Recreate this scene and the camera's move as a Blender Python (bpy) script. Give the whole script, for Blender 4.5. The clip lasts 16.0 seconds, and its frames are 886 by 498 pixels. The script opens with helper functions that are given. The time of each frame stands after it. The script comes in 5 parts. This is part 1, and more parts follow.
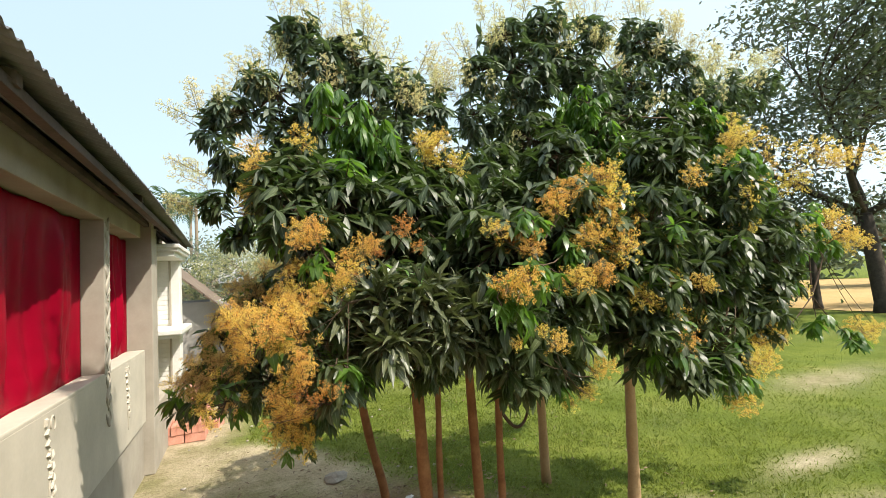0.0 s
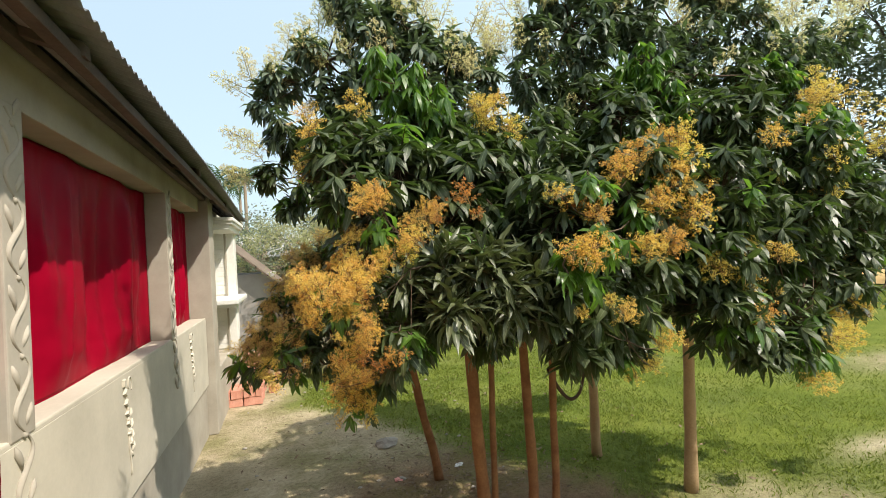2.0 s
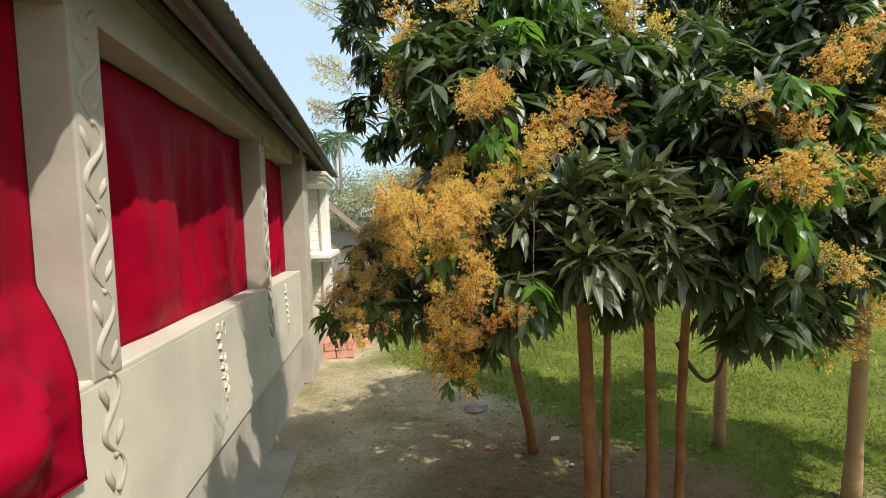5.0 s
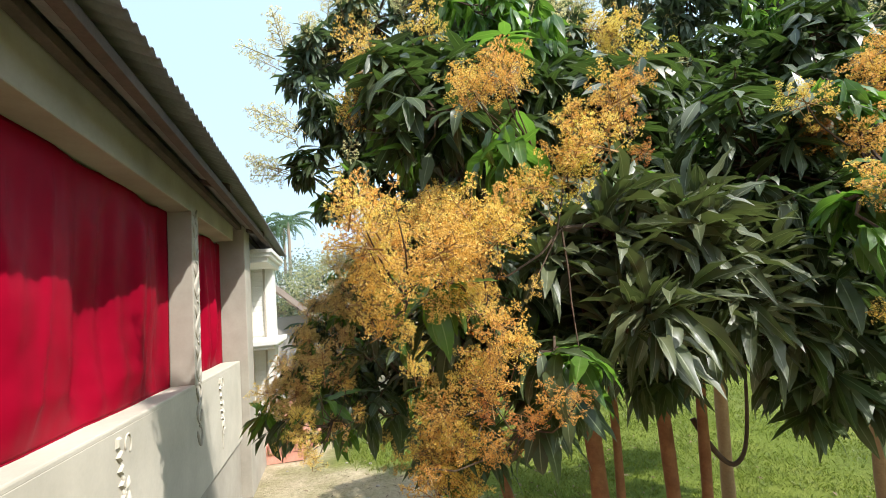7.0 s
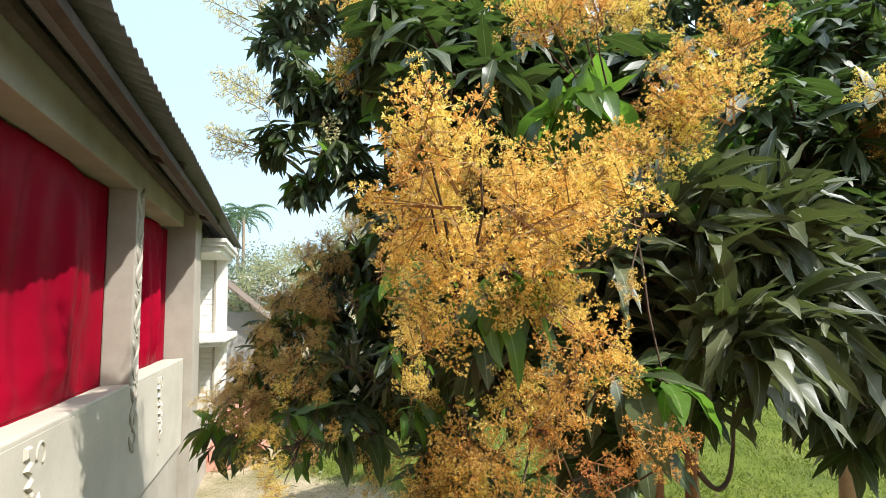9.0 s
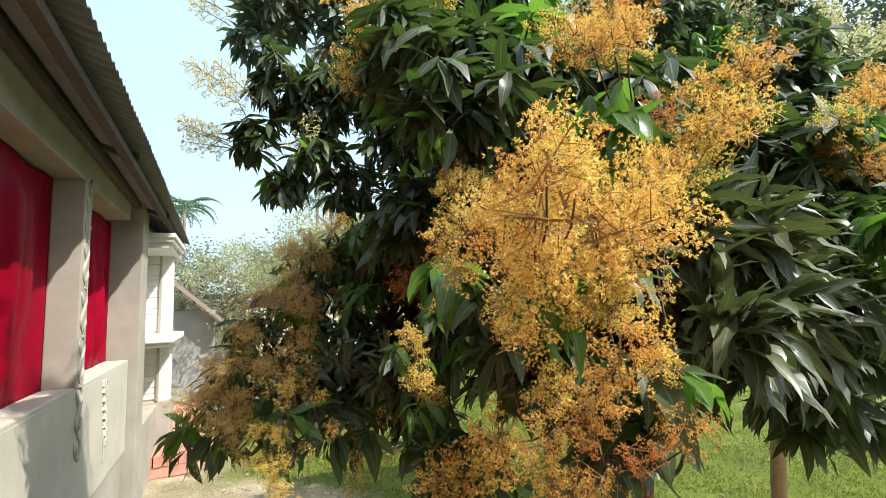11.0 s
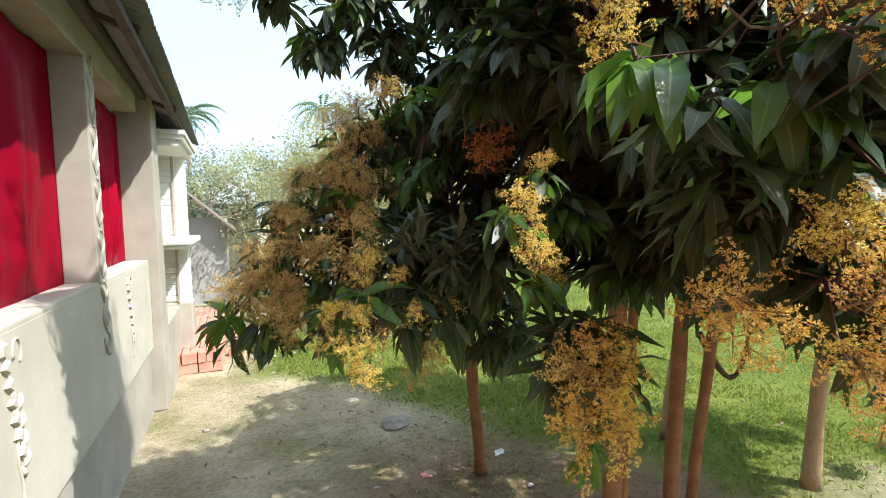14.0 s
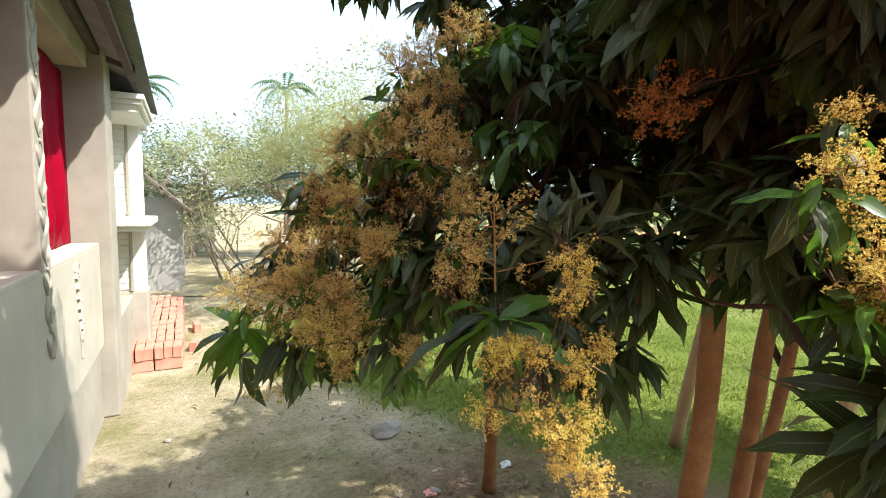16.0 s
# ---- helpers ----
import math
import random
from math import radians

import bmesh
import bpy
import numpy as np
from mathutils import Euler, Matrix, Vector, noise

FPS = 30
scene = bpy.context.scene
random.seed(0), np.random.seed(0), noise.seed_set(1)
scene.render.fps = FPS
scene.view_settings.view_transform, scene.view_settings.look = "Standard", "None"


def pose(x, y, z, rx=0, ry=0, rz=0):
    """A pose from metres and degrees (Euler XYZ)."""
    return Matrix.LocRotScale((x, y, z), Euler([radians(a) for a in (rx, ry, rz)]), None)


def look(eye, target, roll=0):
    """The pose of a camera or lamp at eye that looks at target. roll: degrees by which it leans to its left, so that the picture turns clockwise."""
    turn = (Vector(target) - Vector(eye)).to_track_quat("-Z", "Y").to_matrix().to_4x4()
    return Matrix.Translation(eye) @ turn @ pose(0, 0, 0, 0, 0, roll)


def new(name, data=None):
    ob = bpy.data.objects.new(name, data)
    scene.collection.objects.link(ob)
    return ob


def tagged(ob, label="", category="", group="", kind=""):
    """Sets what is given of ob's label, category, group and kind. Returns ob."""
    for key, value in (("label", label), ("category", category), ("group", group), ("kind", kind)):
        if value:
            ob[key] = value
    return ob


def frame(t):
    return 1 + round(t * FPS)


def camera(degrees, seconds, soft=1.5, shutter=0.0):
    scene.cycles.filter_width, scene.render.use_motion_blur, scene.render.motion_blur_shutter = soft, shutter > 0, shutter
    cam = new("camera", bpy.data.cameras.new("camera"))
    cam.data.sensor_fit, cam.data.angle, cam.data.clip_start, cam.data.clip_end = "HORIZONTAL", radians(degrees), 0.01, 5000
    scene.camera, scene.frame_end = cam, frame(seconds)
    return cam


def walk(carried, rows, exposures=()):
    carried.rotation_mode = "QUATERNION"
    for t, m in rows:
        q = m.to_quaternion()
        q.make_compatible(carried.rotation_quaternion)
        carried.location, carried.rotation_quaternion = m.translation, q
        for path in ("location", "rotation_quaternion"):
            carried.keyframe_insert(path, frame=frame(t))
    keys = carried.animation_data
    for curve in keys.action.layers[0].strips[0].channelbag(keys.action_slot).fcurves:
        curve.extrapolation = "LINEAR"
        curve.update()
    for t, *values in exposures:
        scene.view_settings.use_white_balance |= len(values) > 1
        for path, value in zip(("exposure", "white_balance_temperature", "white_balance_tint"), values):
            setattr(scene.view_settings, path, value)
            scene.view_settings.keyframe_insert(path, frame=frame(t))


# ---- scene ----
cam = camera(87.4, 16.0, soft=0.5)
PATH = [
    (0, (0.592, 0.343, 1.943), (1.384, 2.175, 2.072), -3.3),
    (0.5, (0.572, 0.351, 1.938), (1.347, 2.193, 2.023), -3.0),
    (1, (0.548, 0.357, 1.937), (1.309, 2.206, 1.98), -2.5),
    (1.5, (0.529, 0.376, 1.928), (1.219, 2.252, 1.956), -2.1),
    (2, (0.538, 0.419, 1.921), (1.164, 2.319, 1.949), -3.3),
    (2.5, (0.57, 0.508, 1.909), (1.058, 2.447, 1.922), -3.9),
    (3, (0.595, 0.571, 1.898), (0.926, 2.543, 1.897), -2.4),
    (3.5, (0.608, 0.631, 1.881), (0.86, 2.614, 1.827), -2.5),
    (4, (0.597, 0.684, 1.868), (0.811, 2.67, 1.766), -2.4),
    (4.2, (0.586, 0.707, 1.861), (0.779, 2.695, 1.745), -2.5),
    (6.3, (0.501, 1.044, 1.772), (0.94, 2.992, 1.897), -3.2),
    (6.5, (0.507, 1.094, 1.769), (0.952, 3.032, 1.989), -4.3),
    (7, (0.527, 1.2, 1.775), (1.0, 3.13, 2.001), -4.9),
    (7.5, (0.537, 1.282, 1.768), (1.033, 3.208, 1.974), -3.5),
    (8, (0.527, 1.336, 1.765), (1.043, 3.259, 1.95), -2.7),
    (8.5, (0.5, 1.385, 1.769), (1.066, 3.292, 1.983), -2.3),
    (9, (0.474, 1.418, 1.775), (1.117, 3.298, 2.008), -2.1),
    (9.2, (0.464, 1.427, 1.776), (1.137, 3.294, 2.024), -1.7),
    (11.3, (0.338, 1.43, 1.782), (1.22, 3.213, 1.986), -1.9),
    (11.5, (0.328, 1.432, 1.782), (1.235, 3.205, 1.964), -1.5),
    (12, (0.3, 1.443, 1.773), (1.204, 3.222, 1.897), -0.2),
    (12.5, (0.273, 1.473, 1.757), (1.131, 3.279, 1.808), 0.2),
    (13, (0.263, 1.527, 1.723), (1.087, 3.349, 1.694), 0.4),
    (13.5, (0.258, 1.605, 1.69), (1.027, 3.451, 1.642), -0.8),
    (14, (0.268, 1.711, 1.679), (1.082, 3.533, 1.539), -1.1),
    (14.5, (0.262, 1.817, 1.679), (1.048, 3.647, 1.498), -0.5),
    (15, (0.242, 1.913, 1.678), (1.019, 3.747, 1.495), 0.5),
    (15.5, (0.207, 2.034, 1.663), (1.056, 3.839, 1.51), 0.7),
    (16, (0.138, 2.163, 1.664), (1.105, 3.904, 1.48), 0.9),
]
EXPOSURES = [(0.0, 0.50, 6500, 12), (2.0, 0.37, 6500, 12), (3.5, 0.10, 6500, 12), (4.2, 0.10, 6500, 12), (6.3, 0.60, 5950, 12), (9.2, 0.68, 5950, 12),
             (12.5, 0.63, 5900, 12), (14.0, 0.92, 5750, 12), (16.0, 1.00, 5950, 12)]
walk(cam, [(t, look(eye, target, roll)) for t, eye, target, roll in PATH], EXPOSURES)

# ---- world, sun, exposure ----
SUN = Vector((1.0, -1.0, 1.75)).normalized()          # towards the sun
world = bpy.data.worlds.new("sky")
scene.world = world
world.use_nodes = True
wn = world.node_tree
sky = wn.nodes.new("ShaderNodeTexSky")
sky.sky_type = 'NISHITA'
sky.sun_disc = False
sky.sun_elevation = math.asin(SUN.z)
sky.sun_rotation = math.atan2(SUN.x, SUN.y)
sky.air_density, sky.dust_density, sky.ozone_density = 1.0, 4.0, 1.2
# thin bright haze over the clear sky
haze = wn.nodes.new("ShaderNodeMix")
haze.data_type = "RGBA"
haze.inputs[7].default_value = (8.2, 10.5, 11.3, 1)
sky_dir = wn.nodes.new("ShaderNodeTexCoord")
sunward = wn.nodes.new("ShaderNodeVectorMath")
sunward.operation = 'DOT_PRODUCT'
sunward.inputs[1].default_value = (0.95, -0.30, 0.05)
thick = wn.nodes.new("ShaderNodeMapRange")          # the haze thickens towards the sun's side
thick.inputs[1].default_value, thick.inputs[2].default_value = -0.55, 0.65
thick.inputs[3].default_value, thick.inputs[4].default_value = 0.40, 0.50
wn.links.new(sky_dir.outputs["Generated"], sunward.inputs[0])
wn.links.new(sunward.outputs["Value"], thick.inputs[0])
wn.links.new(thick.outputs[0], haze.inputs[0])
wn.links.new(sky.outputs[0], haze.inputs[6])
wn.nodes["Background"].inputs[1].default_value = 0.122
wn.links.new(haze.outputs[2], wn.nodes["Background"].inputs[0])
sun = new("sun", bpy.data.lights.new("sun", 'SUN'))
sun.data.energy, sun.data.angle, sun.data.color = 5.0, radians(0.6), (1.0, 0.93, 0.82)
sun.matrix_world = look(SUN * 50, (0, 0, 0))

# ---- materials ----
def mat(name, rough=0.7, metal=0.0, spec=0.5):
    m = bpy.data.materials.new(name)
    m.use_nodes = True
    b = m.node_tree.nodes["Principled BSDF"]
    b.inputs["Roughness"].default_value, b.inputs["Metallic"].default_value = rough, metal
    b.inputs["Specular IOR Level"].default_value = spec
    return m, m.node_tree, b


def nd(t, kind, **sets):
    n = t.nodes.new(kind)
    for k, v in sets.items():
        if k in n.inputs:
            n.inputs[k].default_value = v
    return n


def noise_col(t, scale, stops, detail=6.0, coords="Object", rough=0.6, stretch=None):
    """Noise through a ramp of (place, colour)."""
    tc = nd(t, "ShaderNodeTexCoord")
    out = tc.outputs[coords]
    if stretch:
        mp = nd(t, "ShaderNodeMapping")
        mp.inputs["Scale"].default_value = stretch
        t.links.new(out, mp.inputs[0])
        out = mp.outputs[0]
    n = nd(t, "ShaderNodeTexNoise", Scale=scale, Detail=detail, Roughness=rough)
    t.links.new(out, n.inputs["Vector"])
    r = nd(t, "ShaderNodeValToRGB")
    while len(r.color_ramp.elements) < len(stops):
        r.color_ramp.elements.new(0.5)
    for e, (p, c) in zip(r.color_ramp.elements, stops):
        e.position, e.color = p, (*c, 1)
    t.links.new(n.outputs["Fac"], r.inputs[0])
    return r.outputs[0], n.outputs["Fac"]


def mix(t, a, b, fac, mode="MIX"):
    m = t.nodes.new("ShaderNodeMix")
    m.data_type, m.blend_type = "RGBA", mode
    for sock, v in ((m.inputs[0], fac), (m.inputs[6], a), (m.inputs[7], b)):
        if isinstance(v, (int, float)):
            sock.default_value = v
        elif isinstance(v, tuple):
            sock.default_value = (*v, 1)
        else:
            t.links.new(v, sock)
    return m.outputs[2]


def bump(t, b, height, strength=0.3, dist=0.01):
    n = nd(t, "ShaderNodeBump", Strength=strength, Distance=dist)
    t.links.new(height, n.inputs["Height"])
    t.links.new(n.outputs[0], b.inputs["Normal"])


def simple(name, c1, c2, scale, rough=0.75, metal=0.0, bump_s=0.25, fine=60.0, spec=0.4, dist=0.004, grain=0.82):
    """A surface that varies between two colours at a broad and a fine scale."""
    m, t, b = mat(name, rough, metal, spec)
    a, fa = noise_col(t, scale, [(0.3, c1), (0.7, c2)])
    f, ff = noise_col(t, fine, [(0.3, (grain, grain, grain)), (0.7, (1.0, 1.0, 1.0))], detail=3.0)
    t.links.new(mix(t, a, f, 1.0, "MULTIPLY"), b.inputs["Base Color"])
    bump(t, b, ff, bump_s, dist)
    return m


def leaf_mat(name, dark, light, rib, through_col, rough=0.38, trans=0.28, spec=0.45):
    m, t, b = mat(name, rough, 0.0, spec)
    oi, ge = nd(t, "ShaderNodeObjectInfo"), nd(t, "ShaderNodeNewGeometry")
    add = nd(t, "ShaderNodeMath")
    add.operation = 'ADD'
    t.links.new(oi.outputs["Random"], add.inputs[0])
    t.links.new(ge.outputs["Random Per Island"], add.inputs[1])
    frac = nd(t, "ShaderNodeMath")
    frac.operation = 'FRACT'
    t.links.new(add.outputs[0], frac.inputs[0])
    base = mix(t, dark, light, frac.outputs[0])
    uv = nd(t, "ShaderNodeUVMap")
    sep = nd(t, "ShaderNodeSeparateXYZ")
    t.links.new(uv.outputs[0], sep.inputs[0])
    off = nd(t, "ShaderNodeMath")
    off.operation = 'SUBTRACT'
    off.inputs[1].default_value = 0.5
    t.links.new(sep.outputs[1], off.inputs[0])
    ab = nd(t, "ShaderNodeMath")
    ab.operation = 'ABSOLUTE'
    t.links.new(off.outputs[0], ab.inputs[0])
    lt = nd(t, "ShaderNodeMath")
    lt.operation = 'LESS_THAN'
    lt.inputs[1].default_value = 0.035
    t.links.new(ab.outputs[0], lt.inputs[0])
    base = mix(t, base, rib, lt.outputs[0])
    # side veins, as relief and a faint tone
    wv = nd(t, "ShaderNodeMath")
    wv.operation = 'MULTIPLY_ADD'
    wv.inputs[1].default_value = -0.35
    t.links.new(ab.outputs[0], wv.inputs[0])
    t.links.new(sep.outputs[0], wv.inputs[2])
    sn = nd(t, "ShaderNodeMath")
    sn.operation = 'MULTIPLY'
    sn.inputs[1].default_value = 95.0
    t.links.new(wv.outputs[0], sn.inputs[0])
    si = nd(t, "ShaderNodeMath")
    si.operation = 'SINE'
    t.links.new(sn.outputs[0], si.inputs[0])
    blotch, bf = noise_col(t, 18.0, [(0.3, (0.72, 0.72, 0.7)), (0.75, (1.0, 1.0, 1.0))], detail=3.0)
    base = mix(t, base, blotch, 1.0, "MULTIPLY")
    t.links.new(base, b.inputs["Base Color"])
    bump(t, b, si.outputs[0], 0.03, 0.002)
    tr = nd(t, "ShaderNodeBsdfTranslucent")
    tr.inputs[0].default_value = (*through_col, 1)
    ms = nd(t, "ShaderNodeMixShader", Fac=trans)
    t.links.new(b.outputs[0], ms.inputs[1])
    t.links.new(tr.outputs[0], ms.inputs[2])
    t.links.new(ms.outputs[0], t.nodes["Material Output"].inputs[0])
    return m


def bloom_mat(name, a, c, rough=0.7, trans=0.3):
    m, t, b = mat(name, rough, 0.0, 0.2)
    oi, ge = nd(t, "ShaderNodeObjectInfo"), nd(t, "ShaderNodeNewGeometry")
    col = mix(t, a, c, ge.outputs["Random Per Island"])
    tint = nd(t, "ShaderNodeHueSaturation", Saturation=1.0)
    mr = nd(t, "ShaderNodeMapRange")
    mr.inputs["To Min"].default_value, mr.inputs["To Max"].default_value = 0.485, 0.515
    t.links.new(oi.outputs["Random"], mr.inputs[0])
    t.links.new(mr.outputs[0], tint.inputs["Hue"])
    t.links.new(col, tint.inputs["Color"])
    t.links.new(tint.outputs[0], b.inputs["Base Color"])
    tr = nd(t, "ShaderNodeBsdfTranslucent")
    t.links.new(tint.outputs[0], tr.inputs[0])
    ms = nd(t, "ShaderNodeMixShader", Fac=trans)
    t.links.new(b.outputs[0], ms.inputs[1])
    t.links.new(tr.outputs[0], ms.inputs[2])
    t.links.new(ms.outputs[0], t.nodes["Material Output"].inputs[0])
    return m


M_LEAF = leaf_mat("mature_leaf", (0.034, 0.051, 0.020), (0.086, 0.108, 0.042), (0.19, 0.23, 0.12), (0.17, 0.30, 0.05), 0.42, 0.13, 0.34)
M_YOUNG = leaf_mat("young_leaf", (0.042, 0.100, 0.015), (0.098, 0.185, 0.030), (0.20, 0.28, 0.09), (0.21, 0.42, 0.04), 0.34, 0.34)
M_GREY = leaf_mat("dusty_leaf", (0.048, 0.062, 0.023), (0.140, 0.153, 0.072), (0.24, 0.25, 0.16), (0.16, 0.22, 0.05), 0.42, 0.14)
# paler mature leaf for high crowns: haze and top light put into the colour
M_VEILED = leaf_mat("light_veiled_leaf", (0.060, 0.092, 0.058), (0.135, 0.170, 0.112), (0.22, 0.25, 0.15), (0.17, 0.28, 0.07), 0.5, 0.18)
M_BLOOM = bloom_mat("orange_blossom", (0.62, 0.325, 0.048), (0.93, 0.67, 0.20), 0.7, 0.42)
M_PALE = bloom_mat("pale_blossom", (0.66, 0.61, 0.27), (0.86, 0.82, 0.46), 0.7, 0.4)
M_DULL = bloom_mat("faded_blossom", (0.50, 0.35, 0.10), (0.76, 0.60, 0.22), 0.7, 0.36)
# colour of the rusty shoots; also darkens the front spray's low clumps as shade
M_RUST = bloom_mat("rusty_shaded_blossom", (0.48, 0.20, 0.045), (0.72, 0.40, 0.11))
M_GOLD = bloom_mat("golden_blossom", (0.66, 0.45, 0.055), (0.95, 0.80, 0.25), 0.7, 0.4)
M_PALESTALK = simple("pale_blossom_stalk", (0.40, 0.36, 0.15), (0.50, 0.42, 0.20), 30.0)
M_STALK = simple("blossom_stalk", (0.30, 0.22, 0.07), (0.36, 0.16, 0.06), 30.0)
M_BARK = simple("reddish_bark", (0.175, 0.075, 0.032), (0.30, 0.15, 0.066), 9.0, 0.85, 0.0, 0.6, 70.0, 0.2, 0.006)
M_BARK2 = simple("ochre_bark", (0.34, 0.22, 0.11), (0.44, 0.30, 0.16), 8.0, 0.85, 0.0, 0.6, 70.0, 0.2, 0.006)
M_LIMB = simple("brown_limb", (0.055, 0.036, 0.023), (0.115, 0.078, 0.050), 9.0, 0.9, 0.0, 0.4, 70.0, 0.2)
M_DARKBARK = simple("dark_bark", (0.042, 0.034, 0.027), (0.085, 0.068, 0.05), 6.0, 0.9, 0.0, 0.6, 40.0, 0.2, 0.02)
M_PLASTER = simple("grey_plaster", (0.305, 0.273, 0.217), (0.415, 0.374, 0.303), 2.6, 0.85, 0.0, 0.03, 45.0, 0.25, grain=0.95)
M_PLASTER2 = simple("pale_plaster", (0.43, 0.39, 0.31), (0.55, 0.50, 0.40), 2.2, 0.85, 0.0, 0.03, 45.0, 0.25, grain=0.95)
M_WHITE = simple("white_paint", (0.70, 0.68, 0.62), (0.78, 0.77, 0.72), 3.0, 0.6, 0.0, 0.1, 90.0)
M_TIN = simple("weathered_tin", (0.16, 0.165, 0.17), (0.26, 0.265, 0.27), 3.5, 0.55, 0.45, 0.2, 60.0)
M_TIMBER = simple("dark_timber", (0.07, 0.055, 0.045), (0.13, 0.10, 0.08), 6.0, 0.85, 0.0, 0.3, 60.0)
M_SOFFIT = simple("weathered_board", (0.20, 0.19, 0.17), (0.29, 0.275, 0.25), 4.0, 0.8, 0.0, 0.2, 60.0)
M_BRICK = simple("new_brick", (0.50, 0.205, 0.135), (0.68, 0.36, 0.265), 6.0, 0.9, 0.0, 0.5, 90.0, 0.2)
M_CONC = simple("apron_concrete", (0.27, 0.245, 0.195), (0.37, 0.335, 0.27), 3.0, 0.9, 0.0, 0.3, 90.0, 0.2)
M_STONE = simple("grey_stone", (0.25, 0.22, 0.18), (0.4, 0.36, 0.3), 8.0, 0.9, 0.0, 0.5, 60.0)
M_BLADE = leaf_mat("grass_blade", (0.085, 0.13, 0.014), (0.205, 0.24, 0.034), (0.16, 0.19, 0.025), (0.26, 0.33, 0.04), 0.5, 0.3)
M_DRYLEAF = simple("dry_leaf", (0.13, 0.085, 0.05), (0.27, 0.19, 0.115), 20.0, 0.8)


def tarp_mat():
    m, t, b = mat("red_tarpaulin", 0.42, 0.0, 0.025)
    a, fa = noise_col(t, 1.6, [(0.3, (0.185, 0.0012, 0.011)), (0.7, (0.285, 0.0025, 0.018))])
    t.links.new(a, b.inputs["Base Color"])
    n2, f2 = noise_col(t, 2.6, [(0.35, (0, 0, 0)), (0.65, (1, 1, 1))], detail=2.0, rough=0.45, stretch=(1.0, 1.6, 0.6))
    bump(t, b, f2, 0.35, 0.04)
    return m


M_TARP = tarp_mat()


def ground_mat():
    """Bare earth by the house and under the trees, grass further out."""
    m, t, b = mat("earth_and_grass", 0.95, 0.0, 0.15)
    earth, fe = noise_col(t, 1.7, [(0.25, (0.29, 0.235, 0.145)), (0.55, (0.46, 0.38, 0.25)), (0.8, (0.60, 0.51, 0.36))], detail=9.0)
    fine, ff = noise_col(t, 26.0, [(0.28, (0.55, 0.53, 0.50)), (0.5, (0.92, 0.92, 0.92)), (0.72, (1.12, 1.12, 1.12))], detail=9.0, rough=0.72)
    # brown garden earth, its colour also darkened to deepen the shade under the trees
    shaded_soil, fs = noise_col(t, 2.3, [(0.25, (0.145, 0.086, 0.046)), (0.6, (0.25, 0.165, 0.092)), (0.85, (0.36, 0.26, 0.16))], detail=9.0)
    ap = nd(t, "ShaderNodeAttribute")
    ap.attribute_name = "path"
    earth = mix(t, shaded_soil, earth, ap.outputs["Fac"])
    moss, fm = noise_col(t, 1.1, [(0.44, (0, 0, 0)), (0.62, (0.7, 0.7, 0.7))], detail=10.0, rough=0.7)
    earth = mix(t, earth, (0.18, 0.175, 0.06), moss)
    earth = mix(t, earth, fine, 1.0, "MULTIPLY")
    grass, fg = noise_col(t, 1.2, [(0.3, (0.085, 0.122, 0.014)), (0.6, (0.150, 0.182, 0.026)), (0.8, (0.24, 0.235, 0.06))], detail=9.0)
    grass = mix(t, grass, fine, 1.0, "MULTIPLY")
    at = nd(t, "ShaderNodeAttribute")
    at.attribute_name = "lawn"
    col = mix(t, earth, grass, at.outputs["Fac"])
    t.links.new(col, b.inputs["Base Color"])
    bump(t, b, ff, 0.9, 0.03)
    return m


M_GROUND = ground_mat()
M_FIELD = simple("dry_field", (0.42, 0.29, 0.12), (0.52, 0.37, 0.17), 0.3, 0.95, 0.0, 0.4, 8.0, 0.1, 0.05)

# ---- mesh helpers ----
def world_of(ob):
    m = ob.matrix_basis.copy()
    return world_of(ob.parent) @ ob.matrix_parent_inverse @ m if ob.parent else m


def attach(ob, parent):
    """Makes ob a part, at the place where it was built."""
    ob.parent = parent
    ob.matrix_parent_inverse = world_of(parent).inverted()
    return ob


def mesh_obj(name, verts, faces, material, parent=None, label="", smooth=False, uvs=None):
    me = bpy.data.meshes.new(name)
    me.from_pydata([tuple(v) for v in verts], [], faces)
    if smooth:
        me.polygons.foreach_set("use_smooth", [True] * len(me.polygons))
    if uvs is not None:
        lay = me.uv_layers.new(name="UVMap")
        idx = np.empty(len(me.loops), dtype=np.int32)
        me.loops.foreach_get("vertex_index", idx)
        lay.data.foreach_set("uv", np.asarray(uvs, dtype=np.float32)[idx].ravel())
    me.materials.append(material)
    me.update()
    ob = new(name, me)
    if parent:
        attach(ob, parent)
    if label:
        tagged(ob, label)
    return ob


def part(name, bm, material, parent=None, label="", smooth=False):
    me = bpy.data.meshes.new(name)
    bmesh.ops.recalc_face_normals(bm, faces=bm.faces)
    bm.to_mesh(me)
    bm.free()
    if smooth:
        me.polygons.foreach_set("use_smooth", [True] * len(me.polygons))
    me.materials.append(material)
    ob = new(name, me)
    if parent:
        attach(ob, parent)
    if label:
        tagged(ob, label)
    return ob


def box(bm, x0, x1, y0, y1, z0, z1, bevel=0.0):
    """A box between two corners, with worn edges."""
    r = bmesh.ops.create_cube(bm, size=1.0)
    m = Matrix.Translation(((x0 + x1) / 2, (y0 + y1) / 2, (z0 + z1) / 2)) @ Matrix.Diagonal((x1 - x0, y1 - y0, z1 - z0, 1))
    bmesh.ops.transform(bm, matrix=m, verts=r["verts"])
    if bevel:
        es = list({e for v in r["verts"] for e in v.link_edges})
        bmesh.ops.bevel(bm, geom=es, offset=bevel, segments=2, affect='EDGES', profile=0.6)
    return bm


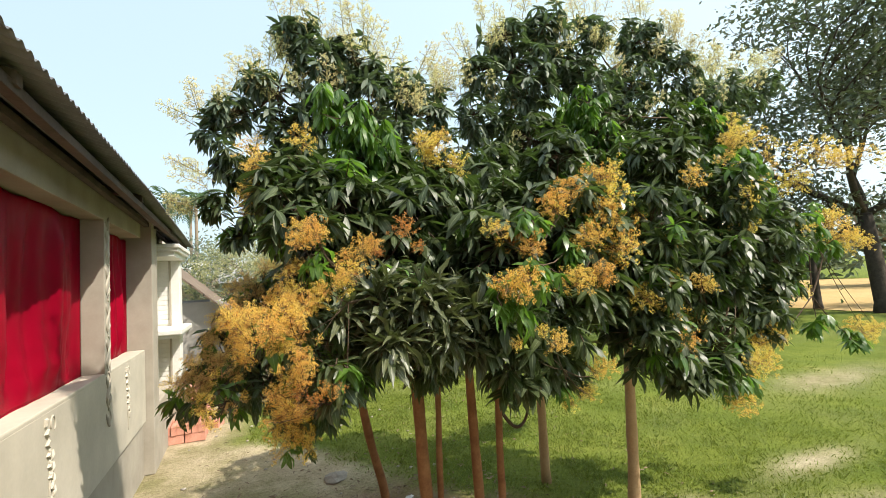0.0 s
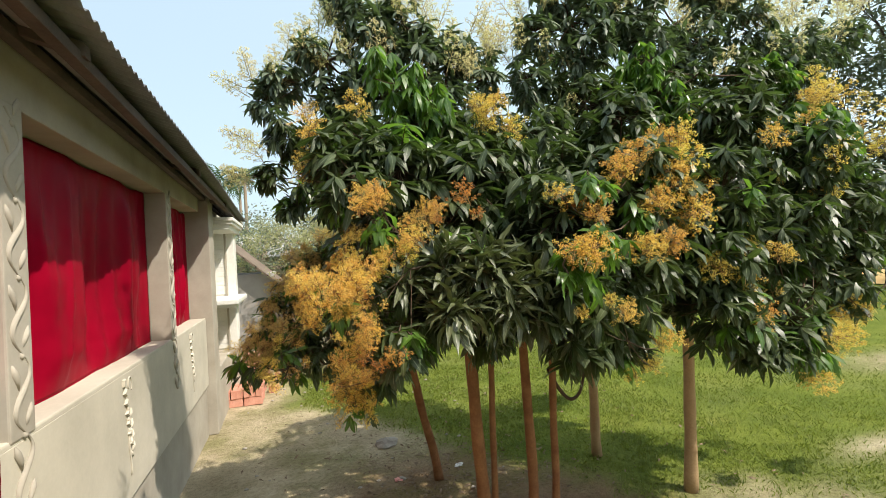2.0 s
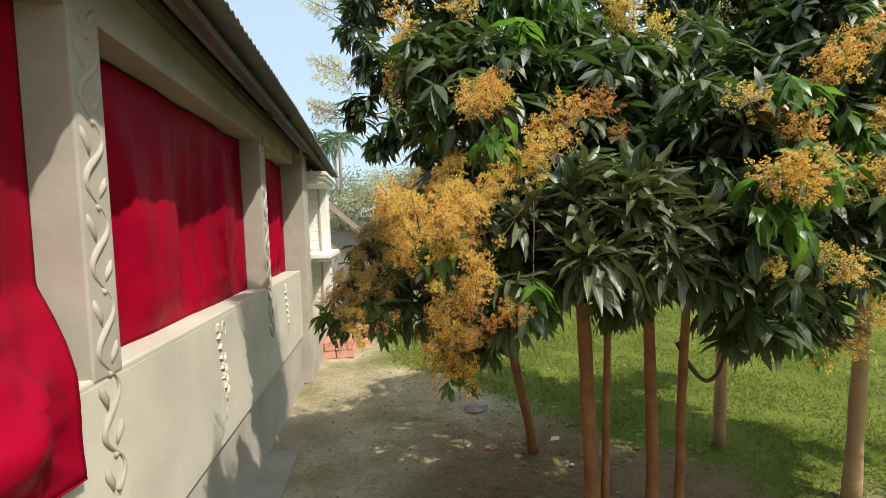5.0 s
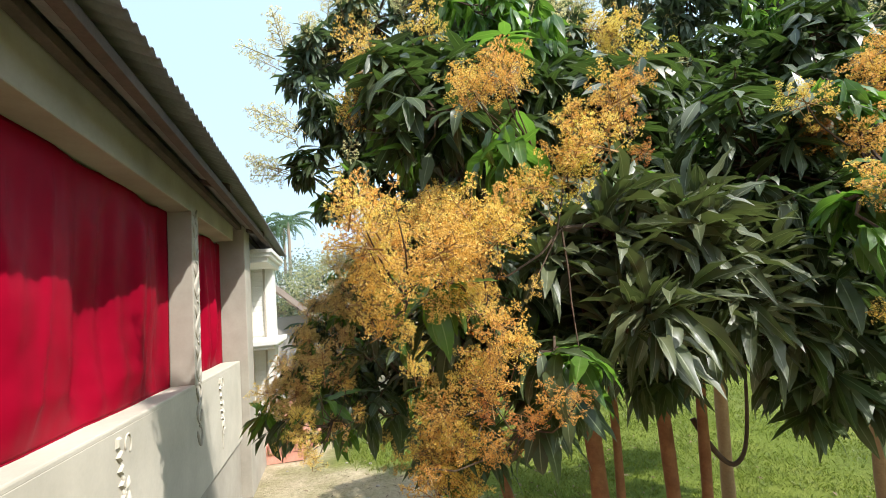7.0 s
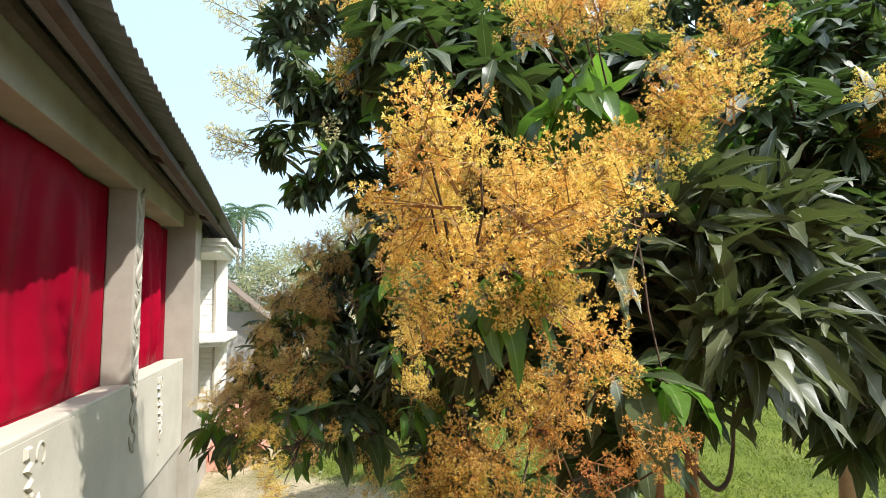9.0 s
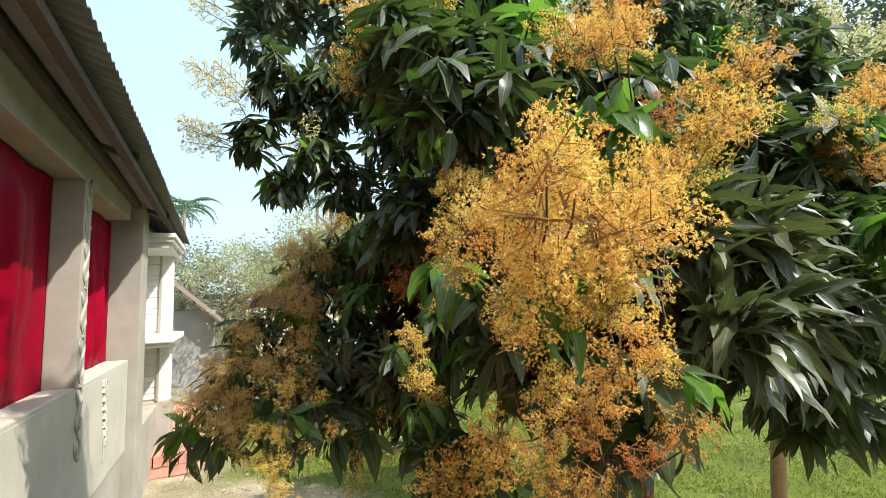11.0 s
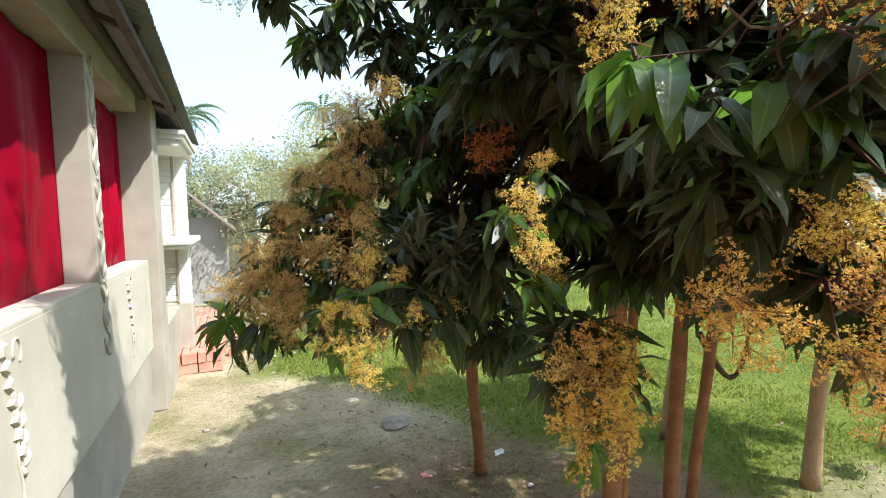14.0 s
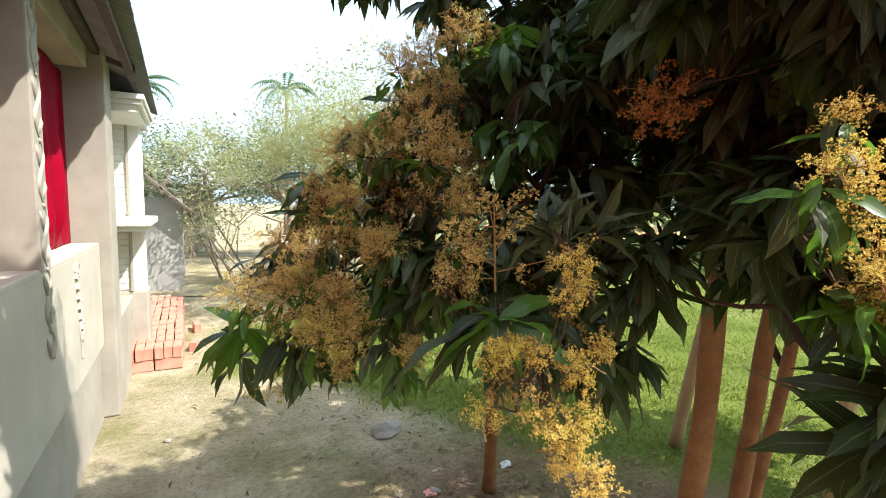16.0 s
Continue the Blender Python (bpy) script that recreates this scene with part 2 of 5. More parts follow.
def boxes(*args, bevel=0.0):
    bm = bmesh.new()
    for a in args:
        box(bm, *a, bevel=bevel)
    return bm


def tube(points, radii, sides=8):
    """Vertices and faces of a tapered tube along points."""
    V, F = [], []
    pts = [Vector(p) for p in points]
    for i, p in enumerate(pts):
        d = (pts[min(i + 1, len(pts) - 1)] - pts[max(i - 1, 0)]).normalized()
        u = d.orthogonal().normalized() if i == 0 else (u - d * u.dot(d)).normalized()
        w = d.cross(u)
        for k in range(sides):
            a = 2 * math.pi * k / sides
            V.append(p + (u * math.cos(a) + w * math.sin(a)) * radii[i])
    for i in range(len(pts) - 1):
        for k in range(sides):
            F.append((i * sides + k, i * sides + (k + 1) % sides, (i + 1) * sides + (k + 1) % sides, (i + 1) * sides + k))
    F.append(tuple(range(sides - 1, -1, -1)))
    F.append(tuple((len(pts) - 1) * sides + k for k in range(sides)))
    return V, F


def join(lists):
    V, F = [], []
    for v, f in lists:
        o = len(V)
        V += list(v)
        F += [tuple(i + o for i in q) for q in f]
    return V, F


def empty(name, place=(0, 0, 0)):
    e = new(name)
    e.location = place
    return e


# ---- ground ----
def lawn_share(x, y):
    """1 on the grass, 0 on the bare earth by the house and under the trees."""
    n = noise.noise((x * 0.9, y * 0.9, 3.0)) * 0.35 + noise.noise((x * 3.1, y * 3.1, 7.0)) * 0.18
    edge = 6.8 - 1.45 * (x - 0.75) if x < 3.2 else 3.25 - 0.45 * (x - 3.2)
    edge = max(edge, 0.6)
    d = min((y - edge) * 0.75, (x - 0.75 + 0.12 * max(0.0, min(1.0, y - 5.5)) - max(0.0, y - 8.5) * 0.7) * 0.9) + n
    d = max(d, min((x - 1.25) * 0.7, (1.55 - y) * 0.7) + 1.3 * n)          # unseen grass added on the open side before the trees, to lessen bounced light
    patch = 1.0 - math.exp(-(((x - 9.0) / 1.0) ** 2 + ((y - 4.9) / 0.4) ** 2)) - 0.9 * math.exp(-(((x - 5.6) / 0.6) ** 2 + ((y - 3.2) / 0.16) ** 2))
    return max(0.0, min(1.0, d / 0.5 + 0.5)) * max(0.0, min(1.0, patch + n * 0.4))


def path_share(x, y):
    """1 on the pale trodden path along the house and the worn ground by the lawn, 0 on the garden earth round the
    trunks, darkened partly for the trees' shade.
    """
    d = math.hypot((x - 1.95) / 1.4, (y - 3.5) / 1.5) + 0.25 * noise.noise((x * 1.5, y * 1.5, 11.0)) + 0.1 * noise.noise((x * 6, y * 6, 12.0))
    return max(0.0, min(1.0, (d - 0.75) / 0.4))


def ground_z(x, y):
    near = math.exp(-((x - 2) ** 2 + (y - 4) ** 2) / 60.0)
    return near * (0.012 * noise.noise((x * 1.3, y * 1.3, 1.0)) + 0.006 * noise.noise((x * 5, y * 5, 2.0))) - 0.004


def build_ground():
    fine = np.linspace(-1.0, 9.0, 84)
    xs = np.concatenate([[-900, -300, -90, -30, -10, -4], fine, [10, 11.5, 13, 15, 18, 25, 40, 90, 300, 900]])
    ys = np.concatenate([[-900, -300, -90, -30, -10, -4], np.linspace(-1.0, 10.0, 90), [11, 12.5, 14, 16, 20, 30, 50, 100, 300, 900]])
    V = [(x, y, ground_z(x, y)) for y in ys for x in xs]
    nx = len(xs)
    F = [(j * nx + i, j * nx + i + 1, (j + 1) * nx + i + 1, (j + 1) * nx + i) for j in range(len(ys) - 1) for i in range(nx - 1)]
    ob = mesh_obj("ground", V, F, M_GROUND, smooth=True)
    a = ob.data.attributes.new("lawn", 'FLOAT', 'POINT')
    a.data.foreach_set("value", [lawn_share(x, y) for x, y, z in V])
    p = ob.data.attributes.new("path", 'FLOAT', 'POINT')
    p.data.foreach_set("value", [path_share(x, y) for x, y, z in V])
    tagged(ob, "bare trodden earth by the house running into short green grass", "ground", kind="structure")


build_ground()

# ---- house ----
XF = -0.43                      # front plane of the low wall and the beam
house = tagged(empty("veranda_house", (-2.2, 3.0, 0)), "single-storey plastered village house with rusty corrugated tin roof", "house")


def column(y0, y1, xf, z0, z1):
    part("column", boxes((xf - 0.16, xf, y0, y1, z0, z1), bevel=0.008), M_PLASTER, house)


def dip(y):
    """Height of the eave, which sinks towards the far end."""
    return 2.825 - 0.012 * (y - 2.4) - 0.022 * max(0.0, y - 4.6) ** 1.3


def house_shell():
    part("plinth", boxes((-4.4, XF - 0.028, -3.4, 6.42, -0.1, 0.587), bevel=0.01), M_PLASTER, house)
    part("low_wall", boxes((XF - 0.2, XF, -3.4, 6.40, 0.585, 1.330), bevel=0.003), M_PLASTER2, house)
    part("sill", boxes((XF - 0.21, XF - 0.001, -3.4, 6.403, 1.322, 1.355), bevel=0.010), M_PLASTER2, house)
    bm = boxes((XF - 0.2, XF, -3.4, 6.26, 2.575, 2.86), bevel=0.008)
    for v in bm.verts:
        if v.co.z > 2.8:
            v.co.z = dip(v.co.y) + 0.085
    part("beam", bm, M_PLASTER, house)
    for y in (-2.28, 0.09, 2.46, 4.80):
        column(y, y + 0.17, XF + 0.004, 1.34, 2.58)
    part("column", boxes((-0.66, -0.353, 6.42, 6.74, 0.0, 2.78), bevel=0.01), M_PLASTER, house)
    # rear and side walls, inner wall behind the veranda
    part("rear_wall", boxes((-4.6, -4.4, -3.4, 10.2, -0.1, 3.6)), M_PLASTER, house)
    part("side_wall", boxes((-4.4, -0.45, -3.6, -3.4, -0.1, 2.86)), M_PLASTER, house)
    part("inner_wall", boxes((-2.2, -2.05, -3.4, 6.6, 0.5, 3.3)), M_PLASTER, house)
    # part of the house beyond the veranda, with a small bay
    part("end_wall", boxes((-4.4, -0.52, 6.66, 9.4, 0.0, 2.9)), M_PLASTER2, house)
    part("end_plinth", boxes((-0.60, -0.36, 6.745, 9.2, -0.05, 0.70), bevel=0.02), M_PLASTER, house)


house_shell()


def roof():
    """Corrugated sheets that fall to the eave; the eave dips towards the far end."""
    ys = np.arange(-3.7, 8.35, 0.0095)
    wave = 0.010 * np.sin(ys * 2 * math.pi / 0.076)
    V, F = [], []
    cols = [(-0.09, 0.0), (-1.2, 0.36), (-2.5, 0.80)]
    for y, w in zip(ys, wave):
        jag = 0.012 * math.sin(math.floor((y + 4) / 0.8) * 12.9)
        for i, (x, h) in enumerate(cols):
            V.append((x + (jag if i == 0 else 0), y, dip(y) + h + w))
    n = len(cols)
    for j in range(len(ys) - 1):
        for i in range(n - 1):
            F.append((j * n + i, j * n + i + 1, (j + 1) * n + i + 1, (j + 1) * n + i))
    ob = mesh_obj("roof", V, F, M_TIN, house, "grey-brown corrugated tin roof", smooth=True)
    so = ob.modifiers.new("sheet", 'SOLIDIFY')
    so.thickness = 0.003
    part("rear_roof", boxes((-4.7, -2.5, -3.7, 8.7, 3.50, 3.54)), M_TIN, house)
    for x, h in ((-0.21, 0.036), (-0.40, 0.100), (-0.70, 0.20), (-1.2, 0.36)):
        y0, y1 = -3.6, 8.3
        bm = boxes((x - 0.025, x + 0.025, y0, y1, -0.06, -0.012), bevel=0.004)
        for v in bm.verts:
            v.co.z += dip(v.co.y) + h - 0.0
        part("purlin", bm, M_TIMBER, house)
    # smooth board between the two outer purlins
    for k in range(-3, 8):
        bm = boxes((-0.376, -0.234, k, k + 0.995, -0.004, 0.004))
        for v in bm.verts:
            v.co.z += dip(v.co.y) + (-0.10 - v.co.x) * 0.33 - 0.045
        part("soffit_board", bm, M_SOFFIT, house)
    for y in (-2.2, 0.17, 2.54, 4.88, 6.60):
        bm = boxes((-1.4, -0.17, y - 0.028, y + 0.028, -0.085, -0.030), bevel=0.004)
        for v in bm.verts:
            v.co.z += dip(y) + (-0.10 - v.co.x) * 0.33
        part("rafter", bm, M_TIMBER, house)


roof()

# ---- trees: leaf, blossom and branch shapes ----
def leaf_shape(curl, wave, width=0.24, rows=8, twist=0.0, fold=0.20):
    """A lance-shaped leaf one long along +x, a little folded along its rib, arching down, twisted and waved at the margin."""
    V, U = [], []
    ang, x, z = 0.12, 0.0, 0.0
    for i in range(rows + 1):
        s = i / rows
        w = width * 0.54 * max(0.0, math.sin(math.pi * (0.015 + 0.985 * s) ** 0.92)) ** 0.85 * (1.06 - 0.22 * s) + 0.002
        if i == rows:
            w = 0.002
        a, b = wave * math.sin(s * 15) * w, wave * math.sin(s * 13 + 1.3) * w
        tw = twist * (s - 0.2)
        c, n = math.cos(tw), math.sin(tw)
        V += [(x, w * c, z + fold * w + a + w * n), (x, 0, z), (x, -w * c, z + fold * w + b - w * n)]
        U += [(s, 0.0), (s, 0.5), (s, 1.0)]
        x += math.cos(ang) / rows
        z += math.sin(ang) / rows
        ang -= curl * (0.5 + s) / rows
    F = []
    for i in range(rows):
        a = i * 3
        F += [(a, a + 1, a + 4, a + 3), (a + 1, a + 2, a + 5, a + 4)]
    return np.array(V, dtype=np.float64), F, U


# curl, wave, width, twist, fold: five common leaves, then five long arching ones
SHAPES = ((0.7, 0.3, 0.25, 0.5, 0.2), (1.05, 0.4, 0.27, -0.6, 0.3), (1.4, 0.35, 0.24, 0.7, 0.2), (0.45, 0.3, 0.26, -0.4, 0.25), (1.8, 0.45, 0.24, 0.3, 0.2),
          (0.8, 0.6, 0.165, 0.5, 0.5), (1.0, 0.65, 0.175, -0.6, 0.45), (1.3, 0.55, 0.155, 0.3, 0.55), (0.6, 0.75, 0.165, 0.9, 0.4), (0.9, 0.7, 0.18, -0.9, 0.5))
LEAVES = [leaf_shape(c, w * 0.7, wd, 7, tw, fo) for c, w, wd, tw, fo in SHAPES]
LEAVES_FAR = [leaf_shape(c, w, wd, 3, tw, fo) for c, w, wd, tw, fo in SHAPES]


def leaf_mesh(i, material):
    V, F, U = LEAVES[i]
    me = bpy.data.meshes.new("leaf")
    me.from_pydata([tuple(v) for v in V], [], F)
    lay = me.uv_layers.new(name="UVMap")
    idx = np.empty(len(me.loops), dtype=np.int32)
    me.loops.foreach_get("vertex_index", idx)
    lay.data.foreach_set("uv", np.asarray(U, dtype=np.float32)[idx].ravel())
    me.polygons.foreach_set("use_smooth", [True] * len(me.polygons))
    me.materials.append(material)
    return me


TONES = {"mature": M_LEAF, "young": M_YOUNG, "grey": M_GREY, "veiled": M_VEILED}
LEAF_MESH = {(k, i): leaf_mesh(i, m) for k, m in TONES.items() for i in range(len(LEAVES))}


def panicle_mesh(seed, material, length, spread, branches, florets, ball, petal, stalk=M_STALK):
    """A branched spray of tiny star blossoms along +z, in small balls at the ends of its side shoots."""
    rnd = random.Random(seed)
    V, F, M = [], [], []

    def stick(a, b, r0, r1):
        v, f = tube([a, b], [r0, r1], 3)
        o = len(V)
        V.extend(v)
        F.extend([tuple(i + o for i in q) for q in f])
        M.extend([1] * len(f))

    def star(p, n, size):
        o = len(V)
        u = n.orthogonal().normalized()
        w = n.cross(u)
        V.append(p - n * size * 0.5)
        a0 = rnd.random() * 6
        for j in range(4):
            a = a0 + math.pi * j / 2
            for da, k in ((0.0, 1.0), (0.7, 0.62)):
                V.append(p + (u * math.cos(a + da) + w * math.sin(a + da)) * size * k + n * size * rnd.uniform(0.1, 0.8))
        for j in range(4):
            F.append((o, o + 1 + 2 * j, o + 2 + 2 * j))
            M.append(0)

    top = Vector((rnd.uniform(-0.02, 0.02), rnd.uniform(-0.02, 0.02), length))
    thick = 0.012 * length + 0.0008
    stick(Vector((0, 0, 0)), top, thick, thick * 0.45)
    balls = [top]
    for b in range(branches):
        s = 0.15 + 0.8 * b / branches
        a = b * 2.4 + rnd.uniform(-0.4, 0.4)
        ln = length * spread * (1.0 - 0.7 * s) * rnd.uniform(0.75, 1.2) + 0.1 * length
        d = Vector((math.cos(a), math.sin(a), rnd.uniform(0.15, 0.7))).normalized()
        tip = top * s + d * ln
        stick(top * s, tip, thick * 0.5, thick * 0.3)
        balls.append(tip)
        if ln > 0.3 * length:
            balls.append(top * s + d * ln * 0.55 + Vector((rnd.gauss(0, 1), rnd.gauss(0, 1), rnd.gauss(0, 1))) * 0.05 * length)
    for c in balls:
        for e in range(florets):
            n = Vector((rnd.gauss(0, 1), rnd.gauss(0, 1), rnd.gauss(0.15, 1))).normalized()
            star(c + n * ball * rnd.uniform(0.35, 1.15), n, petal * rnd.uniform(0.7, 1.3))
    me = bpy.data.meshes.new("flower_panicle")
    me.from_pydata([tuple(v) for v in V], [], F)
    me.materials.append(material)
    me.materials.append(stalk)
    me.polygons.foreach_set("material_index", M)
    return me


# three sizes of panicle in each colour; the tall pale spikes have one
SIZES = ((0.072, 0.80, 10, 18, 0.0095, 0.0025), (0.11, 0.80, 11, 15, 0.0120, 0.0038), (0.16, 0.80, 11, 13, 0.0150, 0.0058))
BLOOMS = {(k, z): [panicle_mesh(s + 40 * j + 7 * z, m, *SIZES[z]) for s in range(4)]
          for j, (k, m) in enumerate((("orange", M_BLOOM), ("gold", M_GOLD), ("dull", M_DULL), ("rust", M_RUST))) for z in range(3)}
BLOOMS |= {("pale", z): [panicle_mesh(400 + s, M_PALE, 0.24, 0.21, 19, 9, 0.0140, 0.0066, M_PALESTALK) for s in range(4)] for z in range(3)}


def frame_of(d, up):
    """Axes with x along d and z as near up as can be."""
    x = d.normalized()
    y = up.cross(x)
    if y.length < 1e-4:
        y = x.orthogonal()
    y.normalize()
    return x, y, x.cross(y)


def scatter(rnd, spread=1.0):
    return Vector((rnd.gauss(0, spread), rnd.gauss(0, spread), rnd.gauss(0, spread)))


def ball_point(rnd, low, high):
    return scatter(rnd).normalized() * rnd.uniform(low, high)


def sagging(a, b, drop, rnd, n=5):
    """Points of a branch from a to b that bows."""
    out = []
    for k in range(n):
        s = k / (n - 1)
        out.append(a.lerp(b, s) + Vector((0, 0, -drop * math.sin(math.pi * s))) + scatter(rnd, 0.0035) * math.sin(math.pi * s))
    return out


def smooth_line(points, steps):
    """A rounded line through the points."""
    q = [Vector(p) for p in (points[0], *points, points[-1])]
    out = []
    for k in range(1, len(q) - 2):
        for j in range(steps):
            u = j / steps
            out.append(0.5 * (2 * q[k] + (q[k + 1] - q[k - 1]) * u + (2 * q[k - 1] - 5 * q[k] + 4 * q[k + 1] - q[k + 2]) * u * u + (3 * q[k] - q[k - 1] - 3 * q[k + 1] + q[k + 2]) * u ** 3))
    return out + [q[-1]]


class Tree:
    """A tree that is grown limb by limb: trunks first, then limbs with clumps of leaves or blossom at given places."""

    def __init__(self, name, label, base, seed, leaf_size):
        self.rnd = random.Random(seed)
        self.root = tagged(empty(name, (*base, 0)), label, "tree")
        self.leaf_size, self.leaves, self.twigs, self.forks = leaf_size, [], [], []

    def trunk(self, x, y, fx, fy, fz, r, bark):
        pts, rad = [], []
        for k in range(11):
            s = k / 10
            wob = 0.020 * math.sin(s * 5 + x * 9) + 0.010 * math.sin(s * 13 + y * 7)
            pts.append((x + (fx - x) * s ** 1.2 + wob * (1 - s), y + (fy - y) * s ** 1.2 + wob * 0.6, fz * s - 0.03 * (1 - s)))
            rad.append(r * (1.22 - 0.18 * min(1, s * 6) - 0.30 * s) * (1 + 0.06 * math.sin(k * 2.3 + x * 5)))
        v, f = tube(pts, rad, 12)
        mesh_obj("trunk", v, f, bark, self.root, smooth=True)
        self.forks.append(Vector((fx, fy, fz)))

    def limb(self, stem, hub, r=0.016):
        rnd, fork = self.rnd, self.forks[stem]
        pts = sagging(fork - Vector((0, 0, 0.10)), hub, -0.06, rnd, 6)
        v, f = tube(pts, [r * (1.0 - 0.14 * k) for k in range(6)], 7)
        mesh_obj("limb", v, f, M_LIMB, self.root, smooth=True)

    def whorl(self, p, axis, tone, count, size, droop, spread=(0.9, 1.5), long=False):
        """A ring of leaves round a shoot's end."""
        rnd = self.rnd
        u = axis.orthogonal().normalized()
        w = axis.cross(u)
        for k in range(count):
            a = k * 2.4 + rnd.uniform(-0.3, 0.3)
            th = rnd.uniform(*spread)
            d = (u * math.cos(a) + w * math.sin(a)) * math.sin(th) + axis * math.cos(th)
            d.z -= droop * rnd.uniform(0.6, 1.3)
            ax = frame_of(d, Vector((rnd.gauss(0, 0.3), rnd.gauss(0, 0.3), 1)))
            i = 5 + rnd.randrange(5) if long or tone == "grey" else rnd.randrange(5)
            self.leaves.append((p - axis * 0.035 * (k / count), ax, self.leaf_size * size * rnd.uniform(0.65, 1.12), i, tone))

    def foliage(self, stem, tone, rows, density=900.0, size=1.0, droop=0.8, flat=1.0, pale=0, bloom="", count=(11, 16), spread=(0.9, 1.5), long=False):
        """Lobes (x, y, z, radius) full of leaf whorls; pale: flower spikes to a lobe, at its top."""
        rnd = self.rnd
        hub = sum((Vector(q[:3]) for q in rows), Vector()) / len(rows)
        self.limb(stem, hub, 0.0035 if rows[0][3] < 0.11 else 0.006 if rows[0][3] < 0.17 else 0.012)
        for x, y, z, r in rows:
            c = Vector((x, y, z))
            thin = 0.3 if r < 0.06 else 0.6 if r < 0.13 else 1.0
            self.twigs.append(tube(sagging(hub, c, 0.03, rnd), [k * thin for k in (0.0075, 0.0065, 0.0055, 0.0045, 0.0035)], 5))
            for i in range(max(3, int(density * r * r))):
                q = ball_point(rnd, 0.45, 1.0)
                q.z *= flat
                p = c + q * r
                axis = (q.normalized() + Vector((0, 0, 0.55)) + scatter(rnd, 0.24)).normalized()
                if i % 2 == 0:
                    self.twigs.append(tube([c.lerp(p, 0.1), c.lerp(p, 0.6) - axis * 0.02, p], [0.0036, 0.003, 0.0024], 4))
                self.whorl(p, axis, "young" if tone == "mature" and rnd.random() < 0.07 else tone, rnd.randint(*count), size, droop, spread, long)
            for i in range(pale if not bloom else 0):
                q = ball_point(rnd, 0.7, 1.0)
                q.z = abs(q.z) * 0.6 + 0.45
                d = (q * 0.6 + Vector((0, 0, 0.8)) + scatter(rnd, 0.2)).normalized()
                self.panicle("pale", 2, c + q * r * 0.9, d, rnd.uniform(0.6, 1.05))
        if bloom:
            for i in range(pale):
                x, y, z, r = rnd.choice(rows)
                q = ball_point(rnd, 0.8, 1.05)
                q.y, q.x = -abs(q.y), q.x * 0.7
                self.panicle(bloom, 1, Vector((x, y, z)) + q * r, (q + Vector((0, 0, 0.4))).normalized(), rnd.uniform(0.7, 1.1))

    def panicle(self, bloom, z, p, d, scale):
        rnd = self.rnd
        ax = frame_of(d, Vector((rnd.random(), rnd.random(), 0.1)))
        m = Matrix((ax[1], ax[2], ax[0])).transposed().to_4x4()
        ob = new("flower_panicle", rnd.choice(BLOOMS[(bloom, z)]))
        ob.matrix_basis = Matrix.Translation(p) @ m @ Matrix.Rotation(rnd.random() * 6, 4, 'Z') @ Matrix.Scale(scale, 4)
        attach(ob, self.root)

    def blossom(self, stem, bloom, rows, leafy=0, hang=0.0, full=1.0, limb=0.0035):
        """Clumps (x, y, z, radius) of flower panicles on thin shoots, with a few drooping leaves under them."""
        rnd = self.rnd
        hub = sum((Vector(q[:3]) for q in rows), Vector()) / len(rows) + Vector((0.05, 0.08, -0.03))
        self.limb(stem, hub, limb)
        for x, y, z, r in rows:
            c = Vector((x, y, z))
            shoot = sagging(hub, c, 0.025, rnd)
            thin = 0.45 if r < 0.045 else 0.8
            self.twigs.append(tube(shoot, [k * thin for k in (0.0042, 0.0036, 0.003, 0.0024, 0.0018)], 5))
            z_size = 0 if r < 0.045 else 1 if r < 0.095 else 2
            reach = SIZES[z_size][0]
            n = max(1, min(12, int(full * 2.3 * (r / (0.5 * reach)) ** 1.6 + 1.0)))
            for i in range(n):
                q = ball_point(rnd, 0.1, 0.75)
                d = (q.normalized() + Vector((0, 0, 0.55 - hang)) + scatter(rnd, 0.25)).normalized()
                self.panicle("gold" if bloom == "orange" and rnd.random() < 0.34 else bloom, z_size, c + q * r - d * reach * 0.5, d, rnd.uniform(0.6, 1.0) * min(1.1, max(0.6, r / (0.5 * reach))))
            for i in range(leafy):
                q = ball_point(rnd, 0.5, 1.0)
                self.whorl(c + q * r - Vector((0, -0.02, 0.02)), (q + Vector((0, 0, 0.6))).normalized(), "young" if rnd.random() < 0.6 else "mature", rnd.randint(4, 7), 0.62, 1.2)

    def finish(self, single_leaves, near):
        """Makes the leaves: those round near singly, the rest joined."""
        v, f = join(self.twigs)
        tagged(mesh_obj("twig_work", v, f, M_LIMB, self.root), kind="stuff")
        ref = Vector(near)
        self.leaves.sort(key=lambda l: (l[0] - ref).length)
        for p, ax, size, i, tone in self.leaves[:single_leaves]:
            ob = new("leaf", LEAF_MESH[(tone, i)])
            ob.matrix_basis = Matrix.Translation(p) @ Matrix(ax).transposed().to_4x4() @ Matrix.Scale(size, 4)
            attach(ob, self.root)
        for tone in TONES:
            rest = [l for l in self.leaves[single_leaves:] if l[4] == tone]
            if not rest:
                continue
            V, F, U, o = [], [], [], 0
            for p, ax, size, i, _ in rest:
                lv, lf, lu = (LEAVES if (p - ref).length < (0.7 if tone == "mature" else 1.05) else LEAVES_FAR)[i]
                R = np.array([list(a) for a in ax])
                V.append(lv @ R * size + np.array(p))
                F += [tuple(j + o for j in q) for q in lf]
                U += lu
                o += len(lv)
            tagged(mesh_obj("foliage", np.concatenate(V).tolist(), F, TONES[tone], self.root, smooth=True, uvs=U), kind="stuff")
        return self.root


